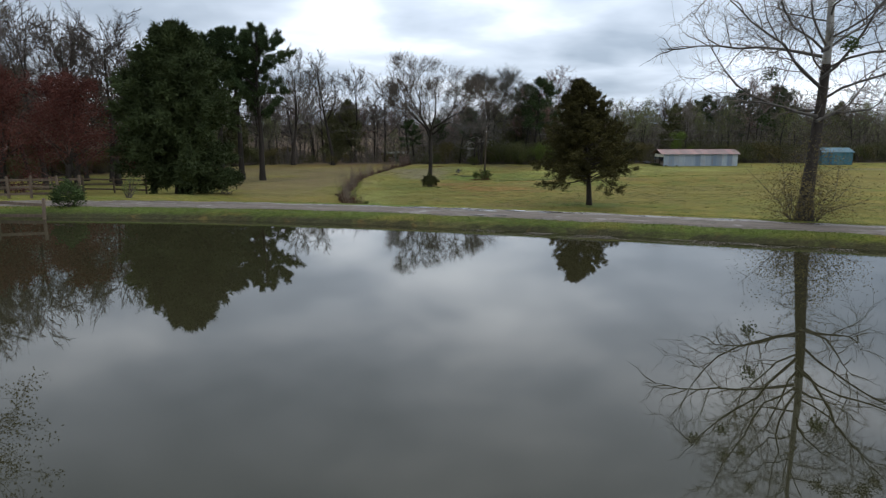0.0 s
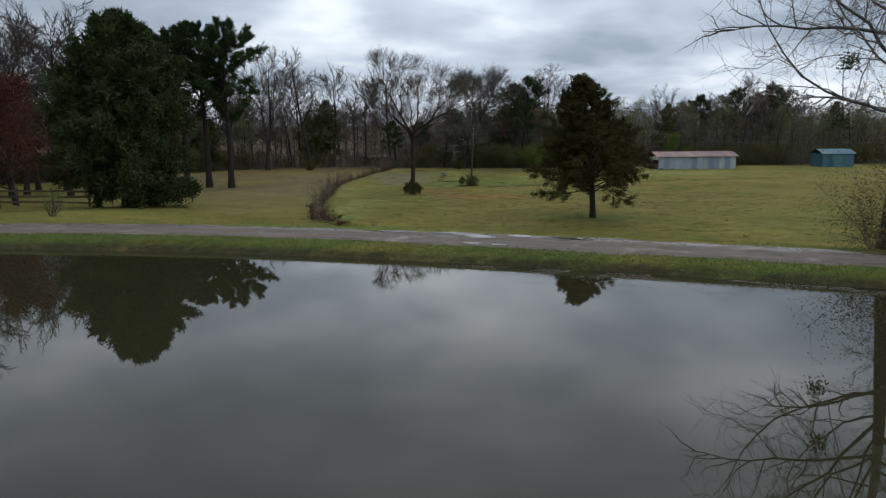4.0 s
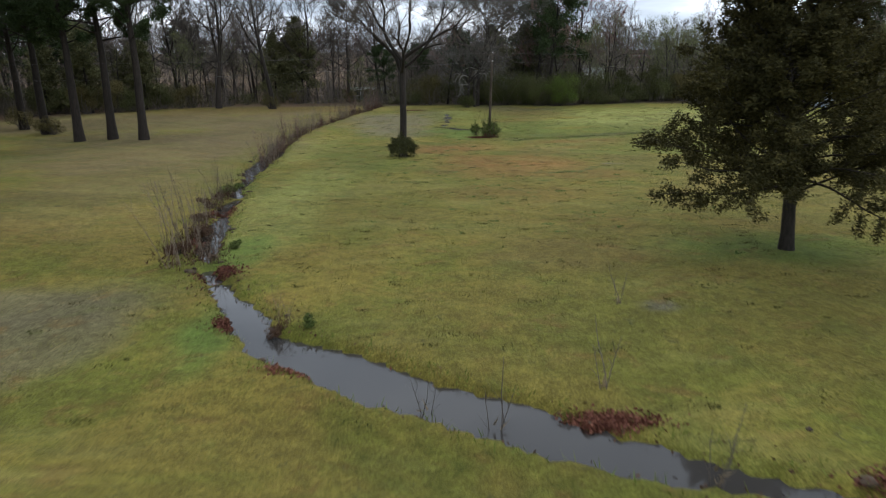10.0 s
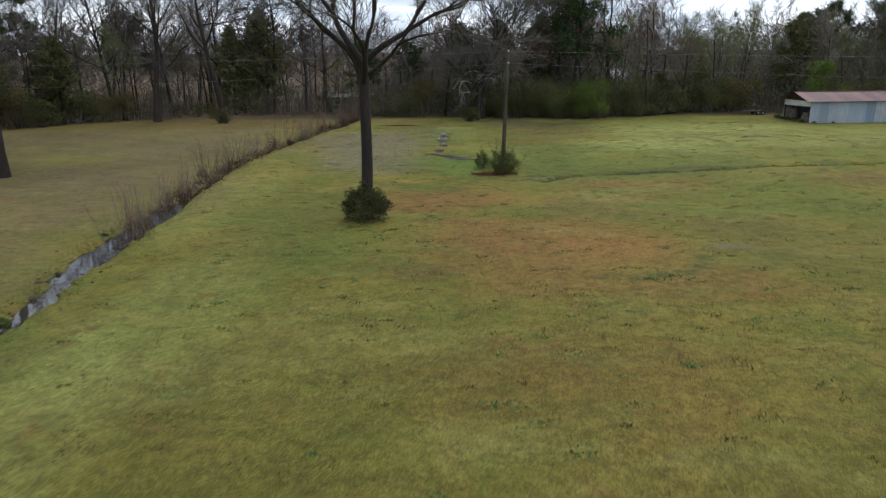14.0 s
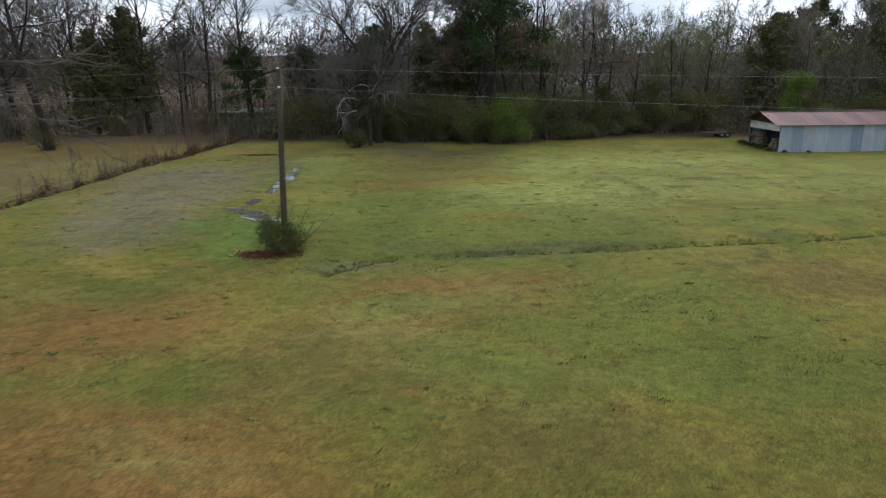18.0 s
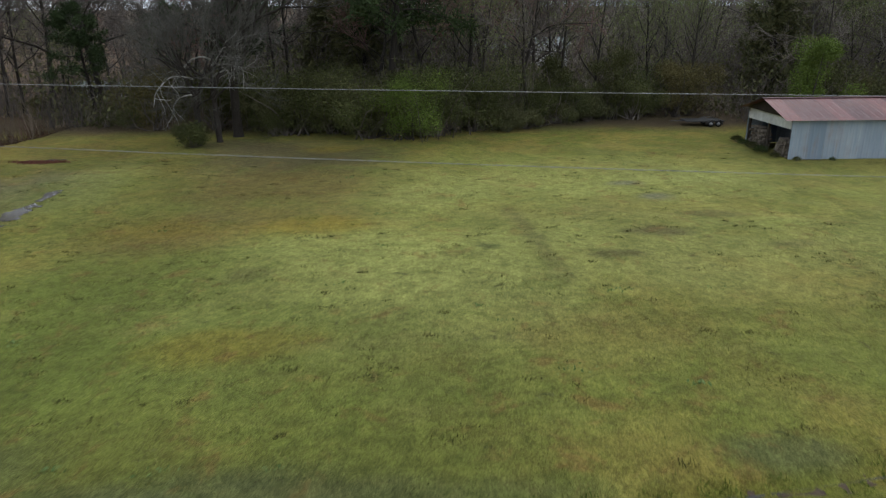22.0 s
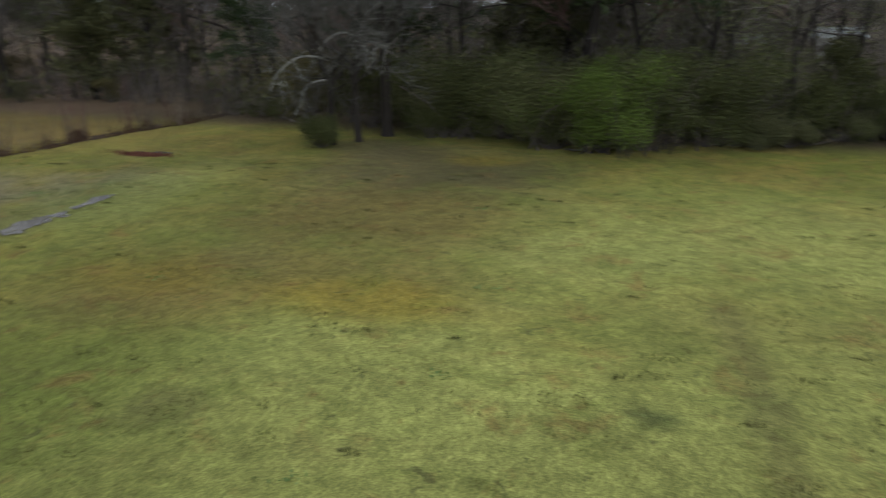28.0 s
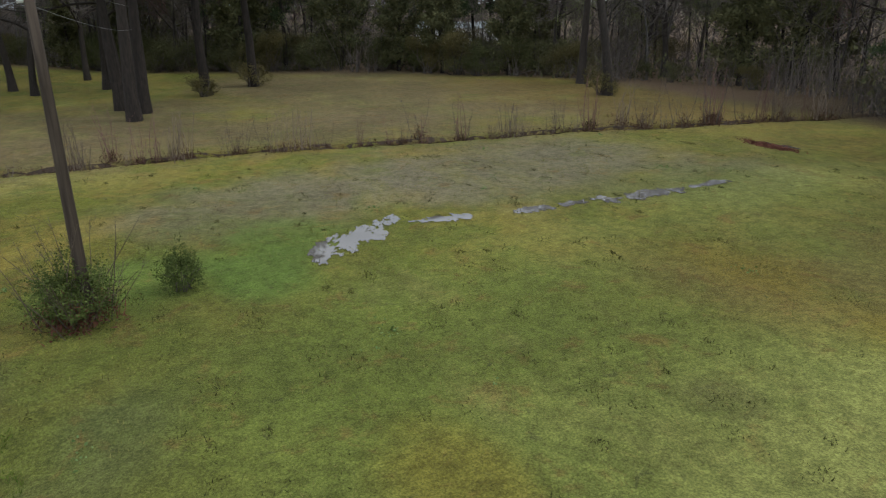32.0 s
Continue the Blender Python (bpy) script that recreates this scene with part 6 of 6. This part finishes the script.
def build_shed():
    ob = thing("pole_shed", (SX, SY, SZ), "long low shed of weathered pale metal with a rusty red roof", "shed")
    eave, ridge = 2.12, 2.85
    w = 0.92
    sheet = rib_sheet("wall_sheet", w - 0.004, eave, WHITEMETAL, 0.3, 0.012)
    n = int(SL / w)
    rng = np.random.default_rng(4)
    for i in range(n):
        part("wall_sheet", sheet, ob, "", pose(i * w, rng.uniform(-0.006, 0.006), rng.uniform(0.0, 0.03)))
    L = n * w
    for i in range(n):
        part("wall_sheet", sheet, ob, "", pose(i * w, SD, 0))
    end = rib_sheet("end_sheet", SD, eave, WHITEMETAL)
    part("end_wall", end, ob, "", pose(L, 0, 0, 0, 0, 90))
    # posts and beams
    post = box_mesh("post", 0.13, 0.13, eave, DARKWOOD, 0.01)
    for x in (0.12, L / 3, 2 * L / 3, L - 0.12):
        for y in (0.12, SD - 0.12):
            part("post", post, ob, "", pose(x, y, 0))
    part("post", post, ob, "", pose(0.12, SD * 0.52, 0))
    beam = box_mesh("beam", L, 0.06, 0.16, DARKWOOD)
    part("beam", beam, ob, "", pose(L / 2, 0.10, eave - 0.18))
    part("beam", beam, ob, "", pose(L / 2, SD - 0.10, eave - 0.18))
    # pale board over the open end
    bm = bmesh.new()
    pts = [(0.02, 0.15, eave - 0.55), (0.02, SD - 0.05, eave - 0.62), (0.02, SD - 0.05, eave - 0.04), (0.02, 0.15, eave - 0.04)]
    vs = [bm.verts.new(p) for p in pts] + [bm.verts.new((p[0] + 0.04, p[1], p[2])) for p in pts]
    for q in ((3, 2, 1, 0), (4, 5, 6, 7), (0, 1, 5, 4), (1, 2, 6, 5), (2, 3, 7, 6), (3, 0, 4, 7)):
        bm.faces.new([vs[i] for i in q])
    part("end_board", bm_mesh("end_board", bm, WHITEPAINT), ob, "faded white board")
    # roof of two slopes, sheet by sheet
    over, half = 0.35, SD / 2
    run = math.hypot(half + over, (ridge - eave) * (half + over) / half)
    tilt = math.degrees(math.atan2(ridge - eave, half))
    rs = rib_sheet("roof_sheet", w - 0.004, run, REDROOF, 0.45, 0.012)
    low = eave - (ridge - eave) * over / half + 0.06
    for i in range(n + 1):
        part("roof_sheet", rs, ob, "", pose(-0.5 + i * w, -over, low, -(90 - tilt), 0, 0))
        part("roof_sheet", rs, ob, "", pose(-0.5 + (i + 1) * w, SD + over, low, -(90 - tilt), 0, 180))
    cap = box_mesh("ridge_cap", L + 1.0, 0.3, 0.03, REDROOF)
    part("ridge_cap", cap, ob, "", pose(L / 2, half, ridge + 0.055))
    # dark gable over the open end
    for x in (-0.1, L - 0.06):
        bm = bmesh.new()
        pts = [(x, 0.0, eave), (x, SD, eave), (x, half, ridge + 0.02)]
        vs = [bm.verts.new(p) for p in pts] + [bm.verts.new((p[0] + 0.05, p[1], p[2])) for p in pts]
        bm.faces.new([vs[2], vs[1], vs[0]]), bm.faces.new(vs[3:])
        for a, b in ((0, 1), (1, 2), (2, 0)):
            bm.faces.new((vs[a], vs[b], vs[b + 3], vs[a + 3]))
        part("gable", bm_mesh("gable", bm, DARKWOOD), ob, "dark weathered gable")
    # firewood in the open end
    rng = np.random.default_rng(14)
    log = []
    for k in range(4):
        bm = bmesh.new()
        bmesh.ops.create_cone(bm, cap_ends=True, segments=7, radius1=0.058 + 0.010 * k, radius2=0.052 + 0.009 * k, depth=0.5, matrix=pose(0, 0, 0, 0, 90, 0))
        log.append(bm_mesh("log", bm, LOGS))
    for nm, y0, y1, top in (("firewood_stack", 0.35, 1.75, 0.95), ("firewood_stack", 3.2, 4.95, 1.25)):
        st = thing(nm, (SX + 0.35, SY + (y0 + y1) / 2, SZ), "stack of split firewood in the open end of the shed", "firewood", "firewood stacks")
        for row in range(int(top / 0.115)):
            m = int((y1 - y0) / 0.135) - row // 3
            for k in range(m):
                part("log", log[rng.integers(0, 4)], st, "", pose(rng.uniform(-0.12, 0.12), (k - m / 2 + 0.5 * (row % 2)) * 0.135 + rng.normal(0, 0.02), 0.06 + row * 0.113, rng.uniform(0, 360), 0, rng.normal(0, 9)))


def build_shed_weeds():
    for k, (dx, dy, s) in enumerate(((-0.4, 0.6, 0.32), (-0.5, 2.0, 0.42), (-0.4, 3.4, 0.4), (-0.4, 4.6, 0.35), (0.3, -0.4, 0.25), (2.2, -0.35, 0.2), (-0.4, 5.5, 0.4))):
        me = ball_meshes("shed_weed", 500 + k, 0.7, 0.8, 900, 0.10, PRIVET if k % 2 else OLIVEGREEN, 0.35, True)
        x, y = SX + dx, SY + dy
        plant_shrub("shed_weeds", me, (x, y, gz(x, y)), "low weeds growing against the shed", "weeds", "weeds by the shed", 40 * k, s)


def build_blue_shed():
    x, y = 68.0, 125.5
    ob = thing("teal_shed", (x, y, gz(x, y)), "small teal metal garden shed at the lawn's far edge", "shed")
    for i in range(6):
        part("wall_sheet", rib_sheet("teal_sheet", 0.9, 2.3, TEAL), ob, "", pose(i * 0.905, 0, 0))
    part("end_wall", rib_sheet("teal_end", 4, 2.3, TEAL), ob, "", pose(0, 4, 0, 0, 0, -90))
    part("end_wall", rib_sheet("teal_end", 4, 2.3, TEAL), ob, "", pose(5.43, 0, 0, 0, 0, 90))
    part("back_wall", rib_sheet("teal_back", 5.43, 2.3, TEAL), ob, "", pose(0, 4, 0))
    for s in (0, 1):
        rs = rib_sheet("teal_roof", 5.9, 2.35, TEAL)
        part("roof_slope", rs, ob, "", pose(-0.2 if not s else 5.7, -0.25 if not s else 4.25, 2.25, -70, 0, 180 * s))
    part("door", box_mesh("door", 1.2, 0.05, 2.0, TEAL), ob, "", pose(2.6, -0.05, 0.02))


def fence(name, posts, rails, h, label):
    """A plank fence: posts at the plan's points and rails between them, each a part."""
    x0, y0 = posts[0]
    ob = thing(name, (x0, y0, gz(x0, y0)), label, "fence", "plank fences")
    rng = np.random.default_rng(int(abs(x0 * 10)))
    pm = box_mesh("post", 0.13, 0.13, h + 0.5, WOOD, 0.015)
    z0 = gz(x0, y0)
    P = [(x - x0, y - y0, gz(x, y) - z0) for x, y in posts]
    for x, y, z in P:
        part("post", pm, ob, "", pose(x, y, z - 0.35, rng.normal(0, 1.5), rng.normal(0, 1.5), rng.uniform(-8, 8)))
    for a, b in zip(P, P[1:]):
        a, b = Vector(a), Vector(b)
        L = (b - a).length
        turn = math.degrees(math.atan2(b.y - a.y, b.x - a.x))
        slope = -math.degrees(math.asin((b.z - a.z) / L))
        rm = box_mesh("rail", L + 0.1, 0.035, 0.14, WOOD, 0.006)
        for k in range(rails):
            c = (a + b) / 2 + Vector((0, 0, h * (k + 0.75) / rails - 0.07))
            side = Vector((math.sin(radians(turn)), -math.cos(radians(turn)), 0)) * 0.085
            part("rail", rm, ob, "", pose(*(c + side), rng.normal(0, 1), slope + rng.normal(0, 1.2), turn))


def build_fences():
    fence("plank_fence", [(-21.9, 42.0), (-23.1, 41.9), (-25.0, 42.2), (-26.6, 42.6), (-29.3, 43.0), (-32, 43.4), (-34.8, 43.8), (-37.5, 44.2)], 3, 1.25, "weathered brown three-rail plank fence beside the lane")
    fence("plank_fence", [(-26 - 3.0 * k, 61 + 0.5 * k) for k in range(12)], 3, 1.3, "weathered brown three-rail plank fence across the paddock")
    fence("plank_fence", [(-19.0, 32.9), (-21.3, 33.1), (-23.6, 33.4), (-26.4, 33.6)], 2, 1.15, "sagging two-rail plank fence at the pond's shore")


def build_pole():
    x, y = 5.75, 96.35
    z = gz(x, y)
    ob = thing("utility_pole", (x, y, z), "weathered wooden utility pole standing in the lawn", "utility pole")
    top = 4.72 - z
    v, f = tubes([(np.array([(0, 0, -0.4), (0.05, 0, 2), (0.14, 0, 5), (0.22, 0, top), (0.22, 0, top + 0.01)]), (0.135, 0.125, 0.105, 0.09, 0.002), 12)])
    part("pole_shaft", mesh_of("pole_shaft", v, f, POLEWOOD, True), ob)
    for k, hh in enumerate((top - 0.06, top - 0.75)):
        v, f = tubes([(np.array([(0, 0, 0), (0, -0.05, 0), (0, -0.06, 0), (0, -0.12, 0), (0, -0.125, 0)]), (0.02, 0.045, 0.03, 0.05, 0.002), 10)])
        part("insulator", mesh_of("insulator", v, f, WHITEPAINT, True), ob, "white porcelain insulator", pose(0.21, -0.08, hh))
    for hh, sag, rr in ((4.64, 0.68, 0.0048), (3.97, 1.4, 0.0048)):
        for end in ((100.0, 94.0, hh), (-78.0, 100.0, hh)):
            a, b = np.array((x + 0.21, y - 0.16, hh)), np.array(end)
            u = np.linspace(0, 1, 40)
            pts = a[None] * (1 - u[:, None]) + b[None] * u[:, None]
            pts[:, 2] -= 4 * sag * u * (1 - u)
            v, f = tubes([(pts, np.full(40, rr), 5)])
            tagged(new("power_line", mesh_of("power_line", v, f, WIRE, True)), "thin grey power line sagging across the lawn", "cable", "power lines")
    for px, py, pz in ((100.0, 94.08, 4.75), (-78.0, 100.08, 4.75)):
        g = gz(px, py)
        o2 = thing("utility_pole", (px, py, g), "weathered wooden utility pole carrying the power lines", "utility pole")
        v, f = tubes([(np.array([(0, 0, -0.4), (0, 0, 3), (0, 0, pz - g), (0, 0, pz - g + 0.01)]), (0.14, 0.12, 0.09, 0.002), 12)])
        part("pole_shaft", mesh_of("pole_shaft", v, f, POLEWOOD, True), o2)


def build_trailer():
    x, y = 38.2, 134.4
    z = gz(x, y)
    ob = thing("utility_trailer", (x, y, z), "black flatbed trailer with two axles parked by the trees", "trailer", size=0.62)
    part("deck", box_mesh("deck", 4.2, 1.9, 0.10, RUBBER), ob, "", pose(0.6, 0, 0.55))
    for s in (-0.98, 0.98):
        part("side_rail", box_mesh("side_rail", 4.3, 0.07, 0.14, STEEL), ob, "", pose(0.6, s, 0.53))
    part("tongue", box_mesh("tongue", 1.6, 0.1, 0.1, STEEL), ob, "", pose(-2.2, 0, 0.5))
    for ax in (1.2, 2.05):
        for s in (-1.12, 1.12):
            v, f = tubes([(np.array([(0, -0.1, 0), (0, -0.09, 0), (0, 0.09, 0), (0, 0.1, 0)]), (0.22, 0.33, 0.33, 0.22), 18)])
            wheel = part("wheel", mesh_of("tyre", v, f, RUBBER, True), ob, "", pose(ax, s, 0.33))
            v, f = tubes([(np.array([(0, -0.105, 0), (0, -0.1, 0), (0, 0.1, 0), (0, 0.105, 0)]), (0.02, 0.2, 0.2, 0.02), 14)])
            part("rim", mesh_of("rim", v, f, WIRE, True), wheel, "grey steel rim")
    for s in (-1.12, 1.12):
        bm = bmesh.new()
        for k in range(8):
            a = math.pi * k / 8
            box_bm(bm, 0.46, 0.28, 0.03, pose(1.62 - math.cos(a + 0.2) * 0.86, s, 0.40 + math.sin(a + 0.2) * 0.36, 0, math.degrees(a) - 90 + 12, 0))
        part("fender", bm_mesh("fender", bm, STEEL), ob)


def house(at, w, d, h, rise, wall, roof, label, turn=0):
    ob = thing("house", (at[0], at[1], gz(*at)), label, "house", turn=turn)
    part("wall", box_mesh("wall", w, d, h, wall, 0.02), ob)
    bm = bmesh.new()
    o = 0.4
    pts = [(-w / 2 - o, -d / 2 - o, h), (w / 2 + o, -d / 2 - o, h), (w / 2 + o, d / 2 + o, h), (-w / 2 - o, d / 2 + o, h), (-w / 2 - o, 0, h + rise), (w / 2 + o, 0, h + rise)]
    vs = [bm.verts.new(p) for p in pts]
    for q in ((0, 1, 5, 4), (2, 3, 4, 5), (3, 0, 4), (1, 2, 5), (3, 2, 1, 0)):
        bm.faces.new([vs[i] for i in q])
    part("roof", bm_mesh("roof", bm, roof), ob)
    k = max(2, int(w / 3))
    for i in range(k):
        x = -w / 2 + w * (i + 0.5) / k
        win = part("window", box_mesh("window", 1.0, 0.06, 1.1, WHITEPAINT), ob, "white frame", pose(x, -d / 2 - 0.02, h * 0.4))
        part("pane", box_mesh("pane", 0.8, 0.03, 0.9, DARKGLASS), win, "", pose(0, -0.03, 0.1))


GREYROOF = simple("pale_roof", (0.20, 0.23, 0.23), (0.30, 0.34, 0.34), 3, rough=0.6, bump=0.1, vary=0.1)
BRICKRED = simple("red_wall", (0.26, 0.10, 0.075), (0.36, 0.16, 0.12), 12, bump=0.3, vary=0.1)
build_shed(), build_shed_weeds(), build_blue_shed(), build_fences(), build_pole(), build_trailer()
GREENGREY = simple("faded_green_sheet", (0.13, 0.155, 0.14), (0.22, 0.25, 0.23), 3, bump=0.1, vary=0.1)
house((-9.5, 153.0), 6.0, 4, 1.6, 0.35, GREENGREY, GREENGREY, "low pale house half hidden in the woods")
house((38.0, 196.0), 5, 4, 3.0, 1.2, WHITEPAINT, GREYROOF, "white house half hidden behind the woods")
house((29.0, 200.0), 5, 4, 2.2, 1.2, BRICKRED, GREYROOF, "red house half hidden behind the woods")
house((-92.0, 148.0), 14, 5, 2.8, 1.0, WHITEPAINT, GREYROOF, "long white house beyond the woods", turn=70)

# ---- grass ----
def build_grass():
    rng = np.random.default_rng(401)

    def sow(name, n, xr, yr, length, width, material, label, keep):
        x, y = rng.uniform(*xr, n), rng.uniform(*yr, n)
        k = keep(x, y)
        x, y = x[k], y[k]
        c = np.column_stack((x, y, ground_z(x, y) - 0.01))
        v, f = blades(rng, c, np.tile((0, 0, 1.0), (len(c), 1)), length, width, 0.45)
        tagged(new(name, mesh_of(name, v, f, material)), label, "grass", kind="stuff")

    def clumps(x, y, s, t):
        return np.sin(x * s + 2 * np.sin(y * s * 0.7)) * np.sin(y * s * 1.1 + 1.5 * np.sin(x * s * 0.6)) > t
    sow("bank_grass", 230000, (-34, 30), (18, 36), 0.085, 0.014, BANKGRASS, "rough green grass on the pond bank",
        lambda x, y: (y - shore_y(x) > 0.3 + 0.15 * np.sin(x * 3.1) * np.sin(x * 1.3)) & (y - road_y(x) < -1.42 + 0.12 * np.sin(x * 2.3)))
    sow("verge_grass", 60000, (-34, 30), (26, 46), 0.10, 0.016, VERGE, "short green grass on the lane's verge", lambda x, y: (y - road_y(x) > 1.5) & (y - road_y(x) < 7) & clumps(x, y, 1.3, -0.3))
    sow("creek_grass", 90000, (-16, 14), (38, 92), 0.15, 0.018, VERGE, "tufted grass along the creek",
        lambda x, y: (lambda d: (d > 0.1) & (d < 0.6) & clumps(x, y, 2.3, -0.35))(line_dist(x, y, CREEK_PATH[::2]) - creek_half(y)))
    sow("rill_grass", 70000, (6, 40), (92, 100), 0.12, 0.02, BANKGRASS, "tufted grass along the shallow drain",
        lambda x, y: (lambda d: (d > 0.12) & (d < 0.42) & clumps(x, y, 2.2, -0.4))(line_dist(x, y, RILL_PATH[::2])))
    sow("lawn_tufts", 240000, (-14, 34), (44, 124), 0.07, 0.02, GRASS, "scattered taller tufts in the mown lawn", lambda x, y: clumps(x, y, 1.9, 0.1) & clumps(x + 9, y, 0.33, -0.4))
    # dark tussocks, ankle high, scattered one by one
    C = []
    for _ in range(1500):
        x, y = rng.uniform(-9, 36), rng.uniform(44, 124)
        n = rng.integers(14, 46)
        r = rng.uniform(0.05, 0.20)
        C.append(np.column_stack((rng.normal(x, r * 1.5, n), rng.normal(y, r * 0.8, n))))
    q = np.concatenate(C)
    q = q[line_dist(q[:, 0], q[:, 1], CREEK_PATH[::2]) > 1.2]
    v, f = blades(rng, np.column_stack((q, ground_z(q[:, 0], q[:, 1]) - 0.01)), np.tile((0, 0, 0.8), (len(q), 1)), 0.075, 0.024, 0.6)
    tagged(new("lawn_tussocks", mesh_of("lawn_tussocks", v, f, TUSSOCK)), "dark low tussocks scattered over the lawn", "grass", kind="stuff")


build_grass()
